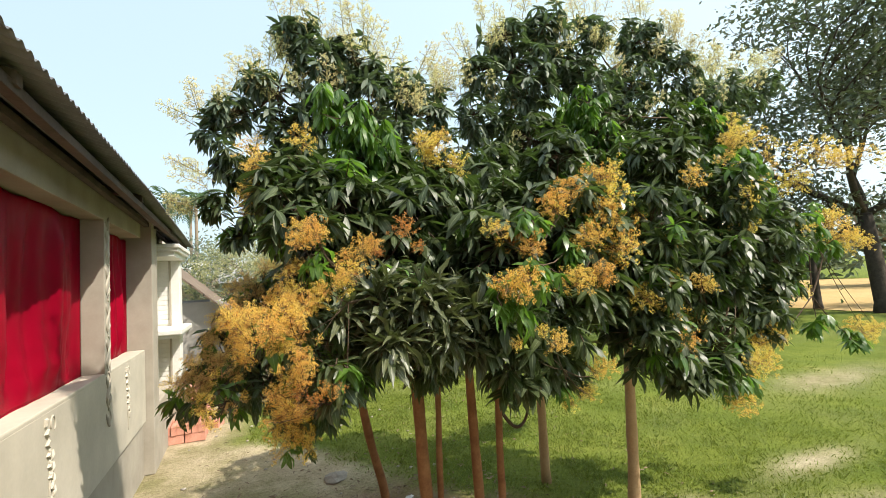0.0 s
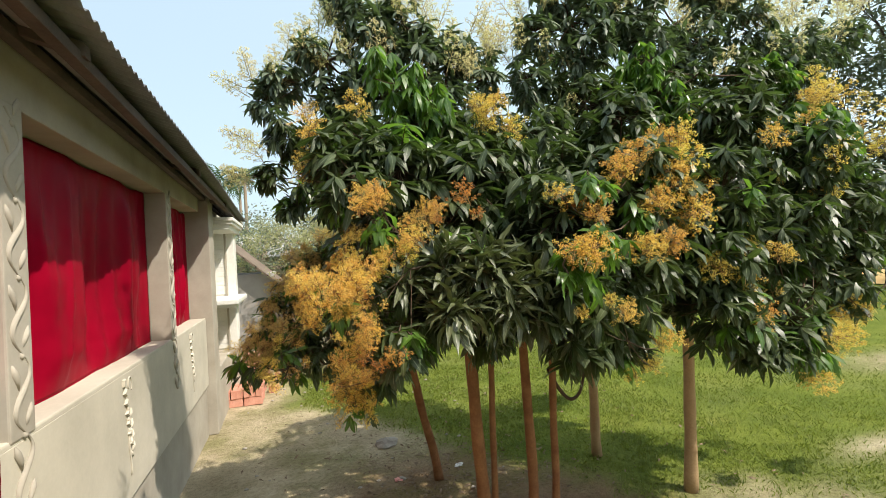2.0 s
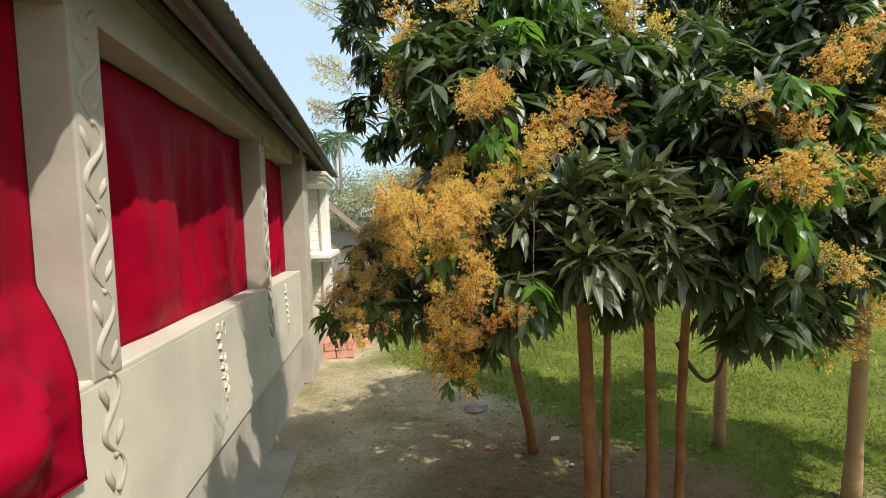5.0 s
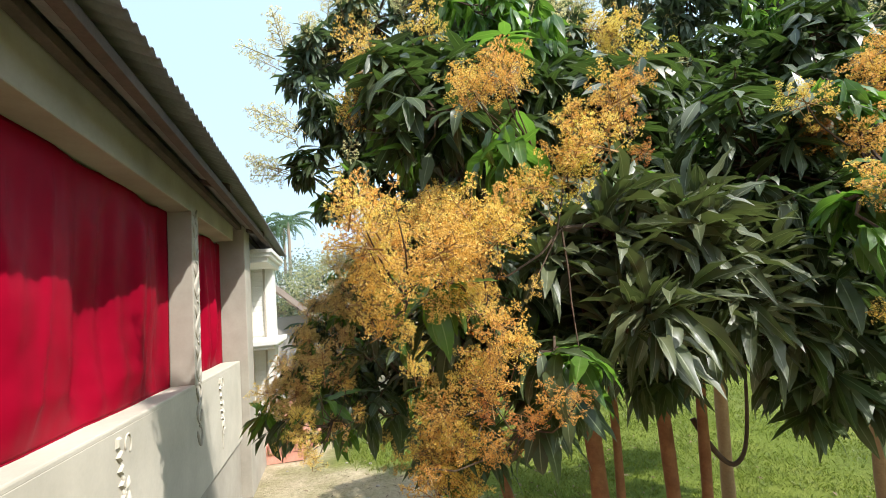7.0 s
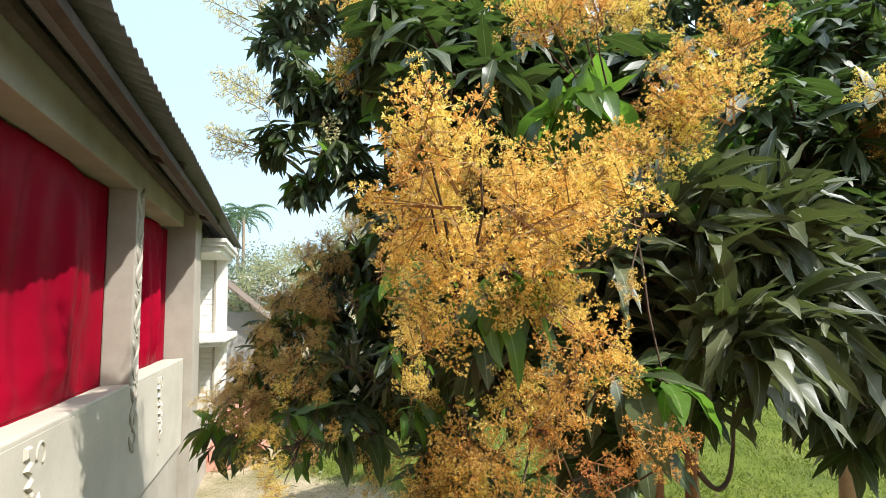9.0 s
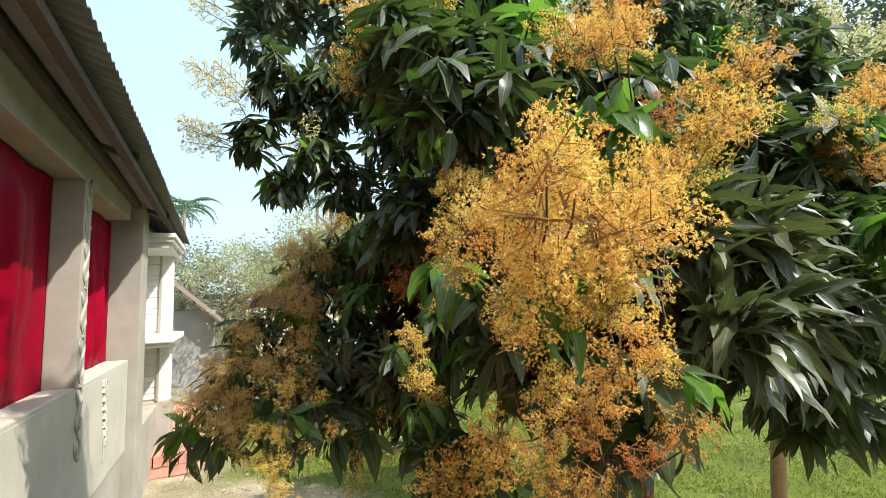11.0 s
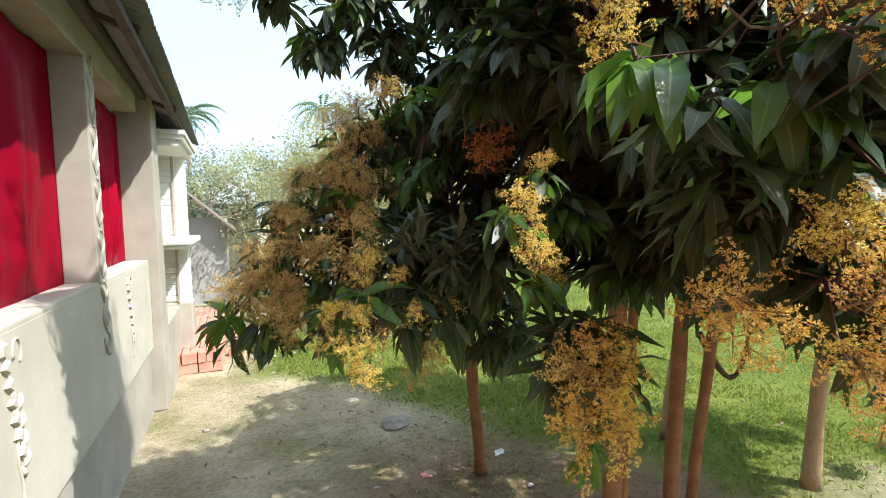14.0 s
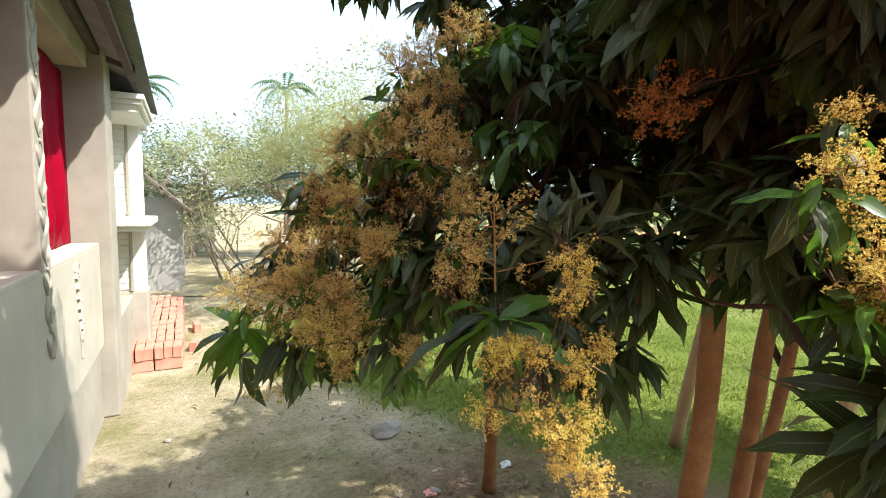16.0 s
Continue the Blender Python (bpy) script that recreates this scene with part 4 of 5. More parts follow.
def path_tree():
    t = Tree("mango_tree", "slender mango tree with dense dark leaves and faded blossom", (1.66, 4.3), 13, 0.116)
    t.trunk(1.66, 4.30, 1.20, 3.60, 1.60, 0.036, M_BARK)
    # faded blossom over the path
    t.blossom(0, "dull", [(0.53, 3.08, 1.95, 0.044), (0.62, 3.10, 2.01, 0.046), (0.70, 3.12, 2.05, 0.042), (0.56, 3.06, 1.88, 0.046), (0.53, 3.10, 1.80, 0.050), (0.48, 3.15, 1.82, 0.046), (0.45, 3.20, 1.79, 0.046),
                          (0.57, 3.00, 1.79, 0.040), (0.61, 2.96, 1.76, 0.034), (0.58, 2.88, 1.69, 0.032), (0.57, 2.85, 1.61, 0.028), (0.55, 2.85, 1.55, 0.040), (0.66, 3.10, 1.93, 0.044)], leafy=2, full=1.2)
    t.blossom(0, "dull", [(0.40, 3.20, 1.69, 0.046), (0.43, 3.10, 1.68, 0.038), (0.43, 3.08, 1.61, 0.045), (0.38, 3.10, 1.57, 0.042), (0.48, 3.00, 1.58, 0.040), (0.32, 3.20, 1.58, 0.045), (0.35, 3.10, 1.53, 0.042),
                          (0.38, 3.02, 1.49, 0.040), (0.41, 3.00, 1.45, 0.038), (0.35, 3.02, 1.42, 0.038), (0.30, 3.10, 1.49, 0.040), (0.25, 3.20, 1.48, 0.038), (0.48, 2.90, 1.40, 0.030), (0.39, 3.00, 1.37, 0.030)], leafy=2, full=1.2)
    t.blossom(0, "gold", [(0.47, 2.50, 1.61, 0.017), (0.47, 2.50, 1.57, 0.014), (0.45, 2.47, 1.51, 0.021), (0.42, 2.47, 1.47, 0.020), (0.46, 2.46, 1.46, 0.023), (0.44, 2.46, 1.43, 0.019), (0.46, 2.45, 1.41, 0.018),
                          (0.42, 2.53, 1.52, 0.020), (0.40, 2.54, 1.51, 0.017), (0.44, 2.52, 1.51, 0.017), (0.40, 2.54, 1.46, 0.012), (0.58, 2.55, 1.49, 0.024), (0.55, 2.57, 1.57, 0.020)], hang=0.9, full=1.5)
    t.foliage(0, "mature", [(0.27, 3.28, 1.36, 0.08), (0.38, 3.18, 1.37, 0.10), (0.52, 3.08, 1.38, 0.11), (0.70, 2.98, 1.40, 0.12), (0.50, 2.66, 1.51, 0.05), (0.64, 2.72, 1.46, 0.09), (0.56, 3.22, 1.52, 0.15), (0.46, 3.34, 1.68, 0.13), (0.64, 3.12, 1.66, 0.12),
                            (0.58, 3.22, 1.84, 0.11), (0.70, 3.22, 1.97, 0.11), (0.36, 3.34, 1.52, 0.10), (0.74, 3.34, 1.80, 0.14), (0.86, 3.30, 1.72, 0.14), (0.60, 3.36, 1.72, 0.12)], density=600, size=1.05, droop=0.95, count=(7, 11), pale=34, bloom="dull")
    t.foliage(0, "grey", [(0.64, 2.68, 1.62, 0.05), (0.75, 2.76, 1.58, 0.07)], density=1300, size=0.95, droop=0.1, count=(9, 12), spread=(0.55, 1.4))
    t.foliage(0, "mature", [(0.90, 3.05, 1.55, 0.20), (1.10, 3.10, 1.75, 0.26), (0.98, 3.00, 2.00, 0.20), (1.30, 3.20, 2.10, 0.28), (0.82, 3.20, 1.98, 0.15), (1.00, 2.95, 1.36, 0.14), (0.62, 2.92, 1.52, 0.10), (0.78, 2.92, 1.56, 0.13), (0.52, 3.05, 1.54, 0.10)])
    t.foliage(0, "young", [(0.77, 3.00, 1.86, 0.09), (0.85, 3.05, 2.02, 0.12), (0.73, 2.95, 1.80, 0.06)], density=800, size=0.8, droop=1.1, count=(7, 10))
    # high crown with pale spikes; its leaf colour is lightened for haze and light
    t.foliage(0, "veiled", [(0.94, 3.40, 3.62, 0.17), (1.08, 3.40, 3.43, 0.21), (0.76, 3.40, 3.26, 0.16), (0.55, 3.40, 3.05, 0.15), (0.44, 3.40, 2.90, 0.12), (0.85, 3.46, 3.01, 0.18), (1.10, 3.40, 3.05, 0.22)], density=800, pale=7, droop=0.7)
    t.foliage(0, "veiled", [(1.31, 3.40, 3.50, 0.19), (1.42, 3.40, 3.28, 0.22), (1.67, 3.40, 3.32, 0.20), (1.82, 3.40, 3.11, 0.19), (1.57, 3.34, 2.94, 0.23), (1.95, 3.42, 3.30, 0.10)], density=800, pale=10, droop=0.7)
    t.foliage(0, "mature", [(0.56, 3.40, 2.72, 0.16), (0.47, 3.38, 2.46, 0.10), (0.56, 3.36, 2.30, 0.10), (0.70, 3.32, 2.42, 0.14), (0.69, 3.36, 2.66, 0.18), (0.80, 3.34, 2.28, 0.12)], density=900, droop=1.0, pale=1)
    t.foliage(0, "mature", [(1.02, 3.24, 2.58, 0.24), (0.91, 3.26, 2.74, 0.20), (1.30, 3.30, 2.70, 0.26), (1.60, 3.30, 2.60, 0.28), (1.05, 3.30, 2.30, 0.20), (1.60, 3.70, 2.40, 0.28)])
    for p, d in (((0.36, 3.48, 2.45), (-1.0, -0.1, 0.2)), ((0.36, 3.46, 2.44), (-1.0, 0.1, 0.25)), ((0.44, 3.30, 2.58), (-1.0, -0.2, 0.75)), ((0.40, 3.40, 2.66), (-0.8, 0.0, 0.6)), ((0.36, 3.42, 2.98), (-0.8, 0.1, 0.7))):
        for k in range(2):
            t.panicle("pale", 2, Vector(p) + scatter(t.rnd, 0.02), (Vector(d) + scatter(t.rnd, 0.12)).normalized(), 0.8)
    t.finish(300, (0.4, 2.2, 1.6))


def tall_tree():
    t = Tree("mango_tree", "tall dark mango tree with pale flower spikes on top", (3.15, 4.12), 14, 0.118)
    t.trunk(3.15, 4.12, 2.75, 3.55, 1.9, 0.042, M_BARK2)
    # upper lobes take the leaf colour lightened for haze and light
    t.foliage(0, "veiled", [(2.32, 3.40, 3.52, 0.19), (2.25, 3.40, 3.18, 0.20), (2.55, 3.40, 3.86, 0.20), (2.73, 3.40, 3.52, 0.30), (2.94, 3.40, 3.98, 0.23), (3.10, 3.42, 3.72, 0.20)], density=760, pale=7, droop=0.7)
    t.foliage(0, "veiled", [(3.42, 3.40, 4.02, 0.20), (3.31, 3.40, 3.56, 0.30), (4.01, 3.40, 4.04, 0.23), (3.89, 3.40, 3.58, 0.31), (3.62, 3.44, 3.40, 0.26)], density=760, pale=8, droop=0.7)
    t.foliage(0, "veiled", [(4.41, 3.40, 3.74, 0.25), (4.68, 3.40, 3.52, 0.27), (5.10, 3.42, 3.76, 0.22), (5.75, 3.50, 3.82, 0.26), (5.40, 3.50, 3.56, 0.26), (4.24, 3.36, 3.95, 0.16)], density=560, pale=13, droop=0.7)
    t.foliage(0, "mature", [(4.14, 3.30, 3.17, 0.36), (3.37, 3.24, 2.99, 0.33), (2.67, 3.30, 2.97, 0.35), (2.20, 3.22, 2.70, 0.26), (4.72, 3.24, 3.16, 0.30), (3.70, 3.30, 2.70, 0.34)], density=720, pale=1)
    t.foliage(0, "young", [(2.99, 3.08, 3.22, 0.20), (3.10, 3.08, 3.00, 0.22), (4.42, 3.10, 3.28, 0.18)], density=600, droop=1.6)
    t.foliage(0, "mature", [(2.30, 3.00, 2.30, 0.32), (1.82, 3.02, 2.36, 0.24), (2.90, 3.04, 2.46, 0.38), (2.60, 3.70, 2.60, 0.40), (3.30, 3.70, 2.80, 0.42), (4.00, 3.70, 3.00, 0.40)], density=480)
    t.foliage(0, "mature", [(3.00, 4.20, 2.60, 0.42), (3.60, 4.30, 2.90, 0.42), (2.50, 4.30, 3.00, 0.42), (3.20, 4.30, 3.50, 0.40), (3.90, 4.20, 3.50, 0.40), (2.60, 3.90, 2.20, 0.36)], density=380, size=1.25)
    t.finish(60, NEAR)


def lawn_tree():
    t = Tree("mango_tree", "mango tree with spreading dark crown and yellow blossom", (3.41, 3.3), 15, 0.120)
    t.trunk(3.41, 3.30, 3.36, 3.16, 1.6, 0.046, M_BARK2)
    t.foliage(0, "mature", [(2.63, 2.20, 2.17, 0.30), (2.88, 2.34, 2.58, 0.26), (2.52, 2.16, 1.62, 0.24), (2.62, 2.40, 1.90, 0.34), (2.45, 2.12, 1.92, 0.20), (2.76, 2.20, 1.40, 0.16)], pale=6, bloom="orange")
    t.foliage(0, "mature", [(3.12, 2.32, 1.92, 0.34), (3.70, 2.42, 2.14, 0.36), (3.68, 2.42, 1.66, 0.30), (4.12, 2.52, 1.97, 0.28), (3.05, 2.20, 1.48, 0.20), (3.34, 2.30, 2.40, 0.26), (4.40, 2.60, 2.20, 0.22)], pale=14, bloom="gold")
    t.foliage(0, "young", [(3.60, 2.40, 2.62, 0.22), (3.78, 2.44, 2.52, 0.18), (3.20, 2.22, 1.32, 0.14), (4.05, 2.52, 2.48, 0.16)], density=600, droop=1.3, pale=9, bloom="gold")
    t.foliage(0, "young", [(4.70, 2.56, 2.22, 0.18), (5.00, 2.60, 2.06, 0.16), (5.10, 2.56, 1.30, 0.12), (4.60, 2.50, 1.46, 0.12), (3.40, 2.30, 1.22, 0.10)], density=420, droop=1.2)
    t.blossom(0, "gold", [(3.46, 2.30, 1.30, 0.13), (3.84, 2.34, 1.40, 0.11), (3.34, 2.28, 1.18, 0.11), (3.62, 2.32, 1.42, 0.08), (2.37, 2.02, 1.79, 0.08), (2.85, 2.10, 1.81, 0.07), (2.60, 2.06, 1.86, 0.06)], full=0.8)
    t.blossom(0, "gold", [(5.17, 2.60, 2.15, 0.17), (5.42, 2.60, 2.06, 0.16), (5.02, 2.58, 2.24, 0.12), (5.20, 2.50, 1.32, 0.11), (5.36, 2.50, 1.34, 0.09), (3.72, 2.38, 2.78, 0.11), (3.58, 2.38, 2.70, 0.09)], full=0.8)
    t.blossom(0, "gold", [(4.55, 2.50, 2.70, 0.10), (4.75, 2.50, 2.78, 0.11), (4.98, 2.50, 2.72, 0.11), (5.22, 2.50, 2.74, 0.11), (5.48, 2.50, 2.78, 0.11), (4.60, 2.54, 2.50, 0.11)], full=0.6)
    t.foliage(0, "mature", [(3.00, 2.80, 2.10, 0.40), (3.60, 2.90, 2.30, 0.42), (4.10, 2.95, 2.30, 0.38), (3.30, 2.80, 1.70, 0.30)], density=480)
    t.foliage(0, "mature", [(4.20, 3.20, 2.00, 0.36), (4.40, 3.40, 2.40, 0.38), (3.90, 3.60, 1.85, 0.34), (3.40, 3.70, 2.00, 0.36), (3.00, 3.50, 1.90, 0.34), (4.70, 3.00, 2.10, 0.32), (3.80, 3.30, 2.60, 0.36)], density=420, size=1.25)
    t.finish(120, NEAR)


front_tree()
second_tree()
path_tree()
tall_tree()
lawn_tree()

# ---- shrubs, far trees, palms ----
M_SHRUB = leaf_mat("pale_shrub_leaf", (0.26, 0.27, 0.11), (0.46, 0.45, 0.22), (0.40, 0.39, 0.20), (0.50, 0.52, 0.22), 0.6, 0.4)
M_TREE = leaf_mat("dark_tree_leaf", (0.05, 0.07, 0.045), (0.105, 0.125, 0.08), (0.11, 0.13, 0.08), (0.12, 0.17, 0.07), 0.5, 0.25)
# leaf of the trees further off, with the air's haze mixed into its colour
M_HEDGE = leaf_mat("haze_tinted_leaf", (0.10, 0.135, 0.09), (0.19, 0.23, 0.15), (0.2, 0.23, 0.15), (0.22, 0.28, 0.15), 0.7, 0.25)
M_TWIG = simple("grey_twig", (0.22, 0.17, 0.12), (0.36, 0.29, 0.21), 9.0, 0.9)
M_FROND = leaf_mat("palm_leaflet", (0.035, 0.08, 0.035), (0.08, 0.14, 0.06), (0.08, 0.14, 0.06), (0.14, 0.24, 0.08), 0.5, 0.25)


def leaf_cloud(rnd, spots, size, per, scatter):
    """Many small folded leaves round each spot: vertices, faces, uvs."""
    V, F, U = [], [], []
    for p in spots:
        for k in range(per):
            c = p + Vector((rnd.gauss(0, 1), rnd.gauss(0, 1), rnd.gauss(0, 1))) * scatter
            d = Vector((rnd.gauss(0, 1), rnd.gauss(0, 1), rnd.gauss(-0.2, 0.7))).normalized()
            x, y, z = frame_of(d, Vector((rnd.gauss(0, 0.6), rnd.gauss(0, 0.6), 1)))
            s = size * rnd.uniform(0.6, 1.3)
            o = len(V)
            V += [c, c + x * s * 0.45 + y * s * 0.22 + z * s * 0.06, c + x * s, c + x * s * 0.45 - y * s * 0.22 + z * s * 0.06]
            F += [(o, o + 1, o + 2), (o, o + 2, o + 3)]
            U += [(0, 0.5), (0.45, 0.0), (1, 0.5), (0.45, 1.0)]
    return V, F, U


def grow(rnd, start, d, length, radius, depth, out, tips, split=3, wander=0.5, lift=0.15):
    """Forking branches; gathers tubes and tip places."""
    pts, p, v = [start.copy()], start.copy(), d.normalized()
    for k in range(4):
        v = (v + Vector((rnd.gauss(0, 1), rnd.gauss(0, 1), rnd.gauss(lift, 0.6))) * 0.16).normalized()
        p = p + v * length / 4
        pts.append(p.copy())
    out.append(tube(pts, [radius * (1 - 0.11 * k) for k in range(5)], 4 if depth < 2 else 6))
    if depth == 0:
        tips.extend(pts[2:])
        return
    for k in range(split):
        a = (v + Vector((rnd.gauss(0, 1), rnd.gauss(0, 1), rnd.gauss(lift, 0.7))) * wander).normalized()
        grow(rnd, pts[rnd.randint(2, 4)], a, length * rnd.uniform(0.6, 0.85), radius * 0.55, depth - 1, out, tips, split, wander, lift)


def wild_tree(name, label, category, x, y, height, spread, seed, leaf, bark, leaf_size, per, scatter, depth=4, split=3, stems=1, trunk=0.25, radius=None):
    rnd = random.Random(seed)
    root = tagged(empty(name, (x, y, 0)), label, category)
    out, tips = [], []
    r = radius or height * 0.035
    for s in range(stems):
        base = Vector((x + rnd.uniform(-0.25, 0.25) * (stems > 1), y + rnd.uniform(-0.25, 0.25) * (stems > 1), -0.05))
        lean = Vector((rnd.gauss(0, 0.25), rnd.gauss(0, 0.25), 1.0)) if stems > 1 else Vector((rnd.gauss(0, 0.06), rnd.gauss(0, 0.06), 1))
        top = base + lean.normalized() * height * trunk
        if stems == 1:
            mid = base.lerp(top, 0.5)
            v, f = tube([base, base.lerp(top, 0.12), mid, top + Vector((0, 0, 0.05))], [r * 1.5, r * 1.1, r, r * 0.85], 10)
            mesh_obj("trunk", v, f, bark, root, smooth=True)
        else:
            v, f = tube([base, top], [r * 0.6, r * 0.5], 6)
            mesh_obj("stem", v, f, bark, root, smooth=True)
        n = split + 1 if stems == 1 else 2
        for k in range(n):
            a = 2 * math.pi * (k + rnd.random() * 0.5) / n
            d = Vector((math.cos(a) * spread, math.sin(a) * spread, rnd.uniform(0.5, 1.0)))
            grow(rnd, top, d, height * 0.26, r * 0.55, depth - 1, out, tips, split, 0.55)
    v, f = join(out)
    tagged(mesh_obj("branchwork", v, f, bark, root, smooth=True), kind="stuff")
    v, f, u = leaf_cloud(rnd, tips, leaf_size, per, scatter)
    tagged(mesh_obj("crown", v, f, leaf, root, uvs=u), kind="stuff")
    return root


for i, (sx, sy, sh, sd) in enumerate(((2.7, 10.6, 5.4, 21), (3.3, 10.8, 6.0, 22), (2.7, 12.6, 6.2, 23), (3.9, 11.6, 6.4, 24), (3.2, 9.6, 5.0, 25), (1.3, 17.2, 6.4, 26))):
    wild_tree("shrub", "straggly pale olive shrub with thin bare twigs", "shrub", sx, sy, sh * 0.92, 0.75, sd, M_SHRUB, M_TWIG, 0.060, 28, 0.12, 4, 3, 3, 0.2, 0.026)
for i, (sx, sy, sh, sd) in enumerate(((0.2, 18.0, 4.4, 31), (3.0, 16.5, 4.8, 32), (6.5, 19.0, 5.2, 33), (-3.5, 22.0, 5.4, 34), (10.5, 22.0, 5.8, 35))):
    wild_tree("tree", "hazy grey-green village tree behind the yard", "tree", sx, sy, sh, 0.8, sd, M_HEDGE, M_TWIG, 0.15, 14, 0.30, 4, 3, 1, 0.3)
wild_tree("tree", "large old dark tree with spreading crown beside the field", "tree", 20.1, 8.8, 13.0, 0.75, 41, M_TREE, M_DARKBARK, 0.22, 24, 0.60, 5, 3, 1, 0.26, 0.24)
wild_tree("tree", "dark leafy tree at the edge of the grass", "tree", 21.0, 13.6, 5.0, 0.8, 42, M_TREE, M_DARKBARK, 0.24, 10, 0.5, 5, 3, 1, 0.25, 0.16)
wild_tree("tree", "slim tree by the field edge", "tree", 20.5, 11.0, 6.0, 0.7, 43, M_TREE, M_DARKBARK, 0.22, 6, 0.35, 4, 3, 1, 0.35, 0.13)
for k in range(16):
    a = radians(20 + k * 6.0)
    d = 48 + 9 * math.sin(k * 2.1)
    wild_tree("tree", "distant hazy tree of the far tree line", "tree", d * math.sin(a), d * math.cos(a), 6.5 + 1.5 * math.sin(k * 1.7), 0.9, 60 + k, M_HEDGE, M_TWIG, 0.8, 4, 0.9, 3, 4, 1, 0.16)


def palm(x, y, h, seed):
    rnd = random.Random(seed)
    root = tagged(empty("palm_tree", (x, y, 0)), "tall slender areca palm with feathery crown", "palm", "palms behind the house")
    pts = [(x + 0.15 * math.sin(s * 2), y, h * s) for s in np.linspace(0, 1, 9)]
    v, f = tube(pts, [0.11 - 0.004 * k for k in range(9)], 8)
    mesh_obj("trunk", v, f, M_TWIG, root, smooth=True)
    top = Vector(pts[-1])
    for k in range(17):
        a = k * 2.4 + rnd.uniform(-0.2, 0.2)
        up = rnd.uniform(0.1, 1.2)
        V, F, U = [], [], []
        p, ang = top.copy(), up
        out = Vector((math.cos(a), math.sin(a), 0))
        side = Vector((-out.y, out.x, 0))
        for j in range(15):
            d = out * math.cos(ang) + Vector((0, 0, math.sin(ang)))
            p = p + d * 0.14
            ang -= 0.13
            for s in (-1, 1):
                ln = 0.42 * (1 - abs(j - 6) / 10)
                t = p + (side * s * 0.8 + d * 0.5 + Vector((0, 0, -0.45))).normalized() * ln
                o = len(V)
                V += [p, p + d * 0.065 + (t - p) * 0.5, t, p - d * 0.065 + (t - p) * 0.5]
                F.append((o, o + 1, o + 2, o + 3))
                U += [(0, 0.5), (0.5, 0), (1, 0.5), (0.5, 1)]
        mesh_obj("frond", V, F, M_FROND, root, uvs=U)


palm(-1.8, 28.0, 6.9, 1)
palm(-3.1, 28.5, 6.8, 2)
palm(4.8, 28.0, 7.6, 3)
palm(-2.7, 35.0, 7.8, 4)

# ---- field and huts ----
fv = [(20.5 + 0.6 * math.sin(k * 0.9), -30 + k * 2.0, 0.02) for k in range(40)]
fv2 = [(47.0, y, 0.02) for x, y, z in fv]
tagged(mesh_obj("field", fv + fv2, [(k, 40 + k, 41 + k, k + 1) for k in range(39)], M_FIELD), "dry golden field beyond the grass", "field", kind="structure")

M_MUD = simple("grey_mud_wall", (0.33, 0.31, 0.28), (0.44, 0.41, 0.37), 1.5, 0.9)
M_THATCH = simple("brown_roofing", (0.13, 0.095, 0.07), (0.23, 0.175, 0.125), 5.0, 0.9)


def hut():
    h = tagged(empty("hut", (-1.8, 13.4, 0)), "low grey-walled outhouse with sloping brown roof", "hut")
    part("wall", boxes((-3.6, 0.08, 12.2, 15.6, -0.05, 1.74)), M_MUD, h)
    for k in range(9):
        x0, x1 = -2.0 + 0.25 * k, -2.0 + 0.25 * (k + 1) + 0.03
        z0 = 3.52 - 0.225 * k
        bm = bmesh.new()
        q = [bm.verts.new(c) for c in ((x0, 11.9, z0), (x1, 11.9, z0 - 0.252), (x1, 15.9, z0 - 0.252), (x0, 15.9, z0))]
        low = [bm.verts.new((c.co.x, c.co.y, c.co.z - 0.05)) for c in q]
        bm.faces.new(q)
        bm.faces.new(low[::-1])
        for i in range(4):
            bm.faces.new((q[i], q[(i + 1) % 4], low[(i + 1) % 4], low[i]))
        part("roof_course", bm, M_THATCH, h)


hut()
prnd = random.Random(9)
for k in range(6):
    x, y = 0.45 + prnd.uniform(-0.1, 0.4), 12.3 + k * 0.4
    v, f = tube([(x + prnd.uniform(0.2, 0.8), y, 0), (x - prnd.uniform(0.0, 0.3), y + prnd.uniform(-0.3, 0.3), prnd.uniform(1.0, 1.7))], [0.028, 0.018], 6)
    tagged(mesh_obj("pole", v, f, M_TWIG), "thin dry pole leaning against the hut", "pole", "leaning poles")


def cottage():
    c = tagged(empty("cottage", (-3.0, 21.0, 0)), "plain cottage with pale tin roof behind the hut", "house")
    part("wall", boxes((-7.0, 1.0, 20.0, 24.0, -0.05, 2.3)), M_PLASTER, c)
    bm = bmesh.new()
    q = [bm.verts.new(p) for p in ((-7.4, 19.5, 2.25), (1.4, 19.5, 2.25), (1.4, 22.0, 3.2), (-7.4, 22.0, 3.2), (1.4, 24.5, 2.25), (-7.4, 24.5, 2.25))]
    bm.faces.new((q[0], q[1], q[2], q[3]))
    bm.faces.new((q[3], q[2], q[4], q[5]))
    bm.faces.new((q[1], q[4], q[2]))
    part("roof", bm, simple("pale_tin", (0.45, 0.45, 0.44), (0.58, 0.58, 0.56), 1.0, 0.5, 0.3), c)


cottage()

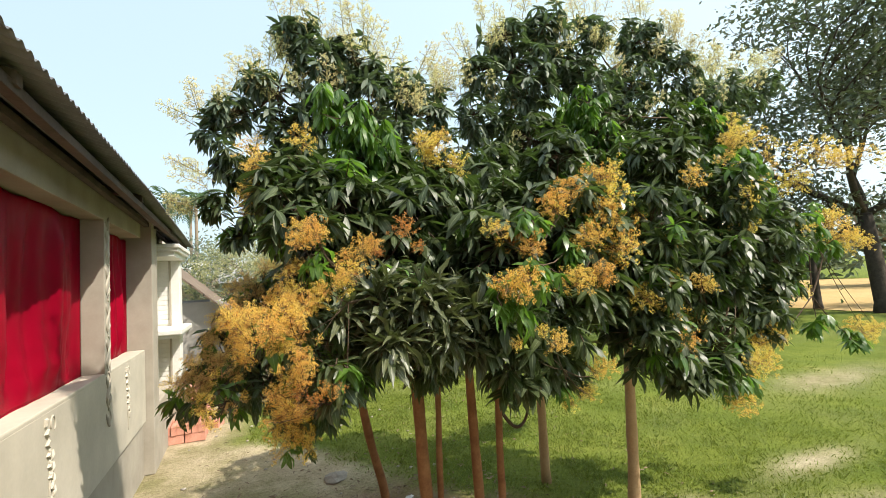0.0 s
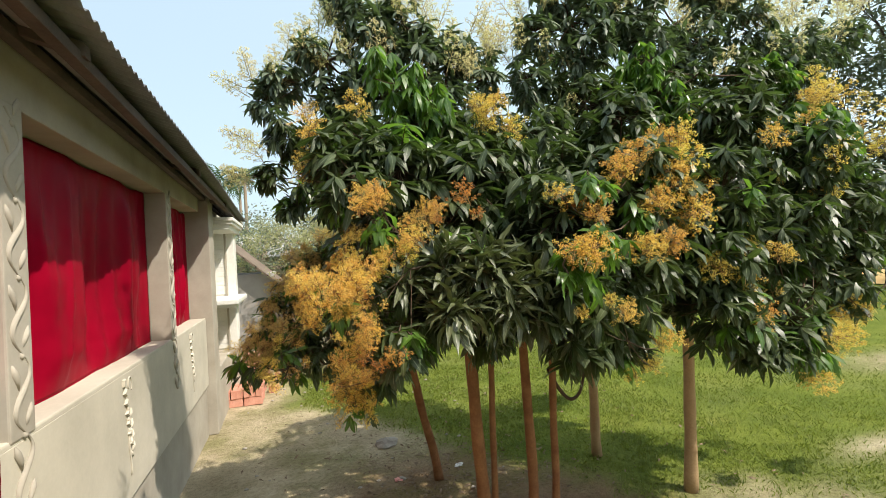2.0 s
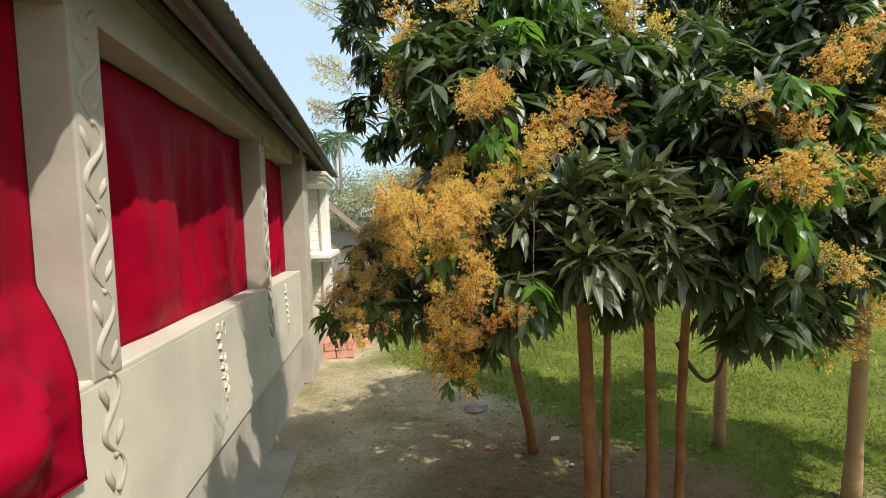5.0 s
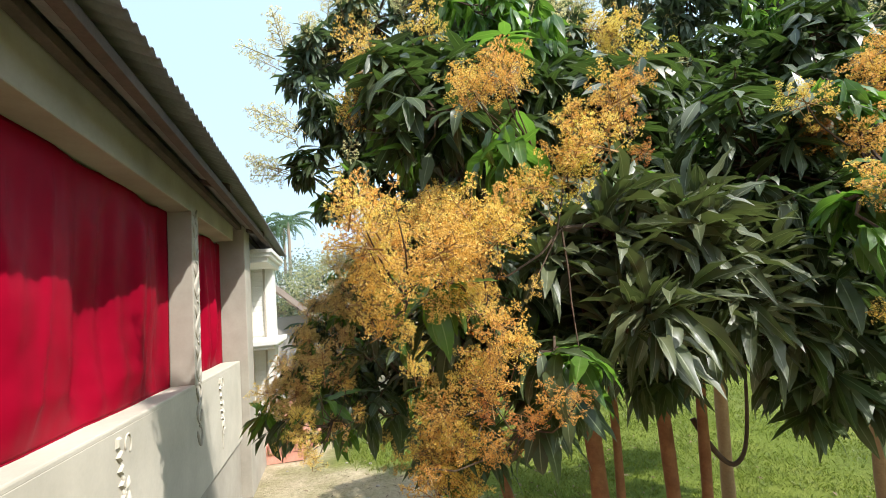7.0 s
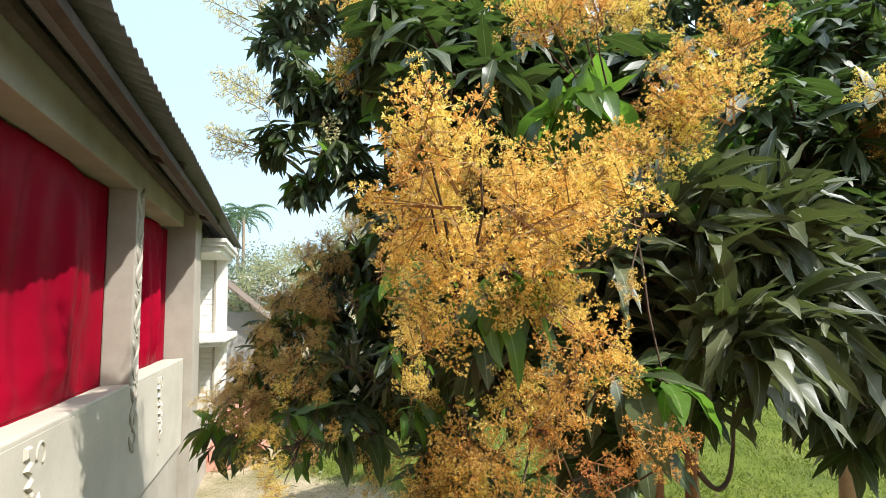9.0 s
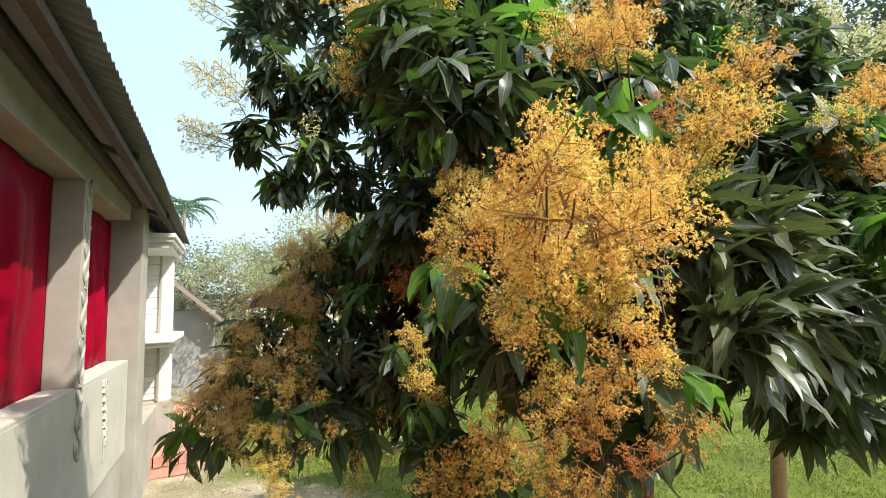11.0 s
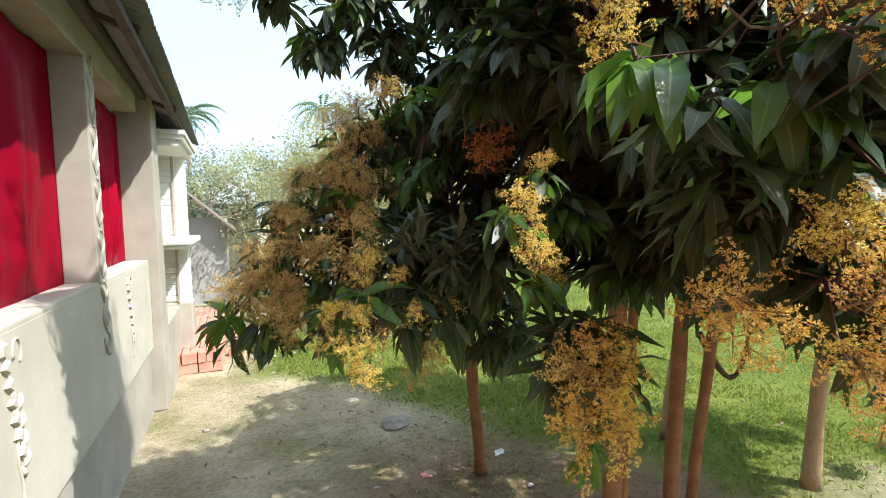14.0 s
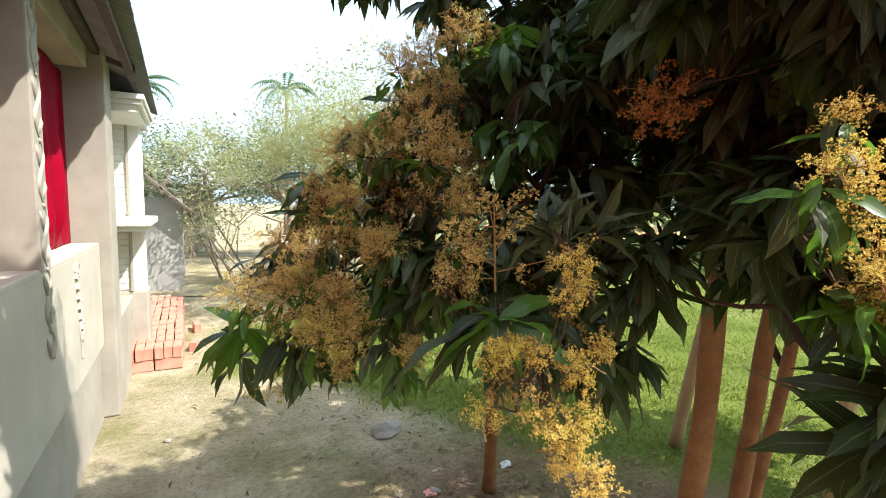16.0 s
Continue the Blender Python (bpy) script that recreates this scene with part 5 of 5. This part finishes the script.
# ---- ground cover and litter ----
def grass():
    rnd = random.Random(77)
    V, F, U = [], [], []
    made = 0
    while made < 72000:
        r = rnd.random() ** 0.7
        x, y = 0.6 + rnd.random() * (3 + 8 * r), 2.4 + rnd.random() * (4 + 7 * r)
        if rnd.random() > lawn_share(x, y) ** 1.5 * (0.35 + 0.65 * (noise.noise((x * 1.7, y * 1.7, 5)) > -0.15)):
            made += 0.2
            continue
        made += 1
        z = ground_z(x, y) - 0.003
        a = rnd.random() * 6.283
        h = rnd.uniform(0.014, 0.042)
        w = rnd.uniform(0.003, 0.007)
        dx, dy = math.cos(a), math.sin(a)
        lx, ly = rnd.gauss(0, 0.6) * h, rnd.gauss(0, 0.6) * h
        o = len(V)
        V += [(x - dx * w, y - dy * w, z), (x + dx * w, y + dy * w, z), (x + lx * 0.4 + dx * w * 0.7, y + ly * 0.4 + dy * w * 0.7, z + h * 0.65), (x + lx, y + ly, z + h)]
        F += [(o, o + 1, o + 2), (o, o + 2, o + 3)]
        U += [(0, 0.2), (0, 0.8), (0.6, 0.8), (1, 0.5)]
    tagged(mesh_obj("grass", V, F, M_BLADE, uvs=U), "short trampled green grass", "grass", kind="stuff")


grass()


def litter():
    rnd = random.Random(78)
    V, F, U, o = [], [], [], 0
    for k in range(1500):
        x, y = rnd.uniform(0.0, 4.5), rnd.uniform(2.4, 7.5)
        if k % 2:
            x, y = rnd.gauss(1.7, 0.45), rnd.gauss(4.35, 0.5)
        if x < 0.0:
            continue
        lv, lf, lu = LEAVES[rnd.randrange(5)]
        ax = frame_of(Vector((rnd.gauss(0, 1), rnd.gauss(0, 1), rnd.uniform(-0.15, 0.25))), Vector((rnd.gauss(0, 0.4), rnd.gauss(0, 0.4), 1)))
        R = np.array([list(a) for a in ax])
        V.append(lv @ R * rnd.uniform(0.015, 0.07) + np.array((x, y, ground_z(x, y) + rnd.uniform(0.004, 0.02))))
        F += [tuple(j + o for j in q) for q in lf]
        U += lu
        o += len(lv)
    tagged(mesh_obj("leaf_litter", np.concatenate(V).tolist(), F, M_DRYLEAF, smooth=True, uvs=U), "dry brown fallen leaves on the earth", "leaves", kind="stuff")


litter()


def stone(x, y, s, seed, label, material):
    bm = bmesh.new()
    bmesh.ops.create_icosphere(bm, subdivisions=2, radius=1.0)
    for v in bm.verts:
        n = 1 + 0.45 * noise.noise(v.co * 1.1 + Vector((seed, 0, 0)))
        v.co = Vector((v.co.x * n * s, v.co.y * n * s * 0.8, max(-0.2, v.co.z) * n * s * 0.55))
        v.co += Vector((x, y, s * 0.08))
    tagged(part("stone", bm, material), label, "stone", "stones on the ground")


stone(1.38, 5.22, 0.12, 1, "pointed grey clod of earth beside the grass", M_STONE)
stone(1.36, 4.42, 0.035, 2, "small pale stone on bare earth", M_CONC)
stone(1.93, 4.48, 0.022, 3, "small white pebble near a trunk", M_WHITE)
stone(1.87, 4.44, 0.018, 4, "small white pebble near a trunk", M_WHITE)
srnd = random.Random(5)
for k in range(70):
    stone(srnd.uniform(-0.1, 2.6), srnd.uniform(3.0, 9.0), srnd.uniform(0.008, 0.026), 10 + k, "small grey pebble on trodden earth", M_STONE)


def scrap(x, y, size, seed, label, material):
    """A crumpled scrap lying on the ground."""
    rnd = random.Random(seed)
    bm = bmesh.new()
    bmesh.ops.create_grid(bm, x_segments=6, y_segments=6, size=size)
    for v in bm.verts:
        v.co += Vector((rnd.uniform(-0.3, 0.3), rnd.uniform(-0.3, 0.3), rnd.uniform(0.05, 0.75))) * size * 0.6
        v.co += Vector((x, y, ground_z(x, y)))
    tagged(part("scrap", bm, material), label, "scrap")


M_PINK = simple("pink_petal", (0.75, 0.28, 0.24), (0.85, 0.42, 0.35), 20.0)
scrap(1.33, 4.42, 0.035, 5, "crumpled pink scrap on the bare earth", M_PINK)
scrap(1.90, 4.46, 0.030, 6, "crumpled white scrap beside a trunk", M_WHITE)
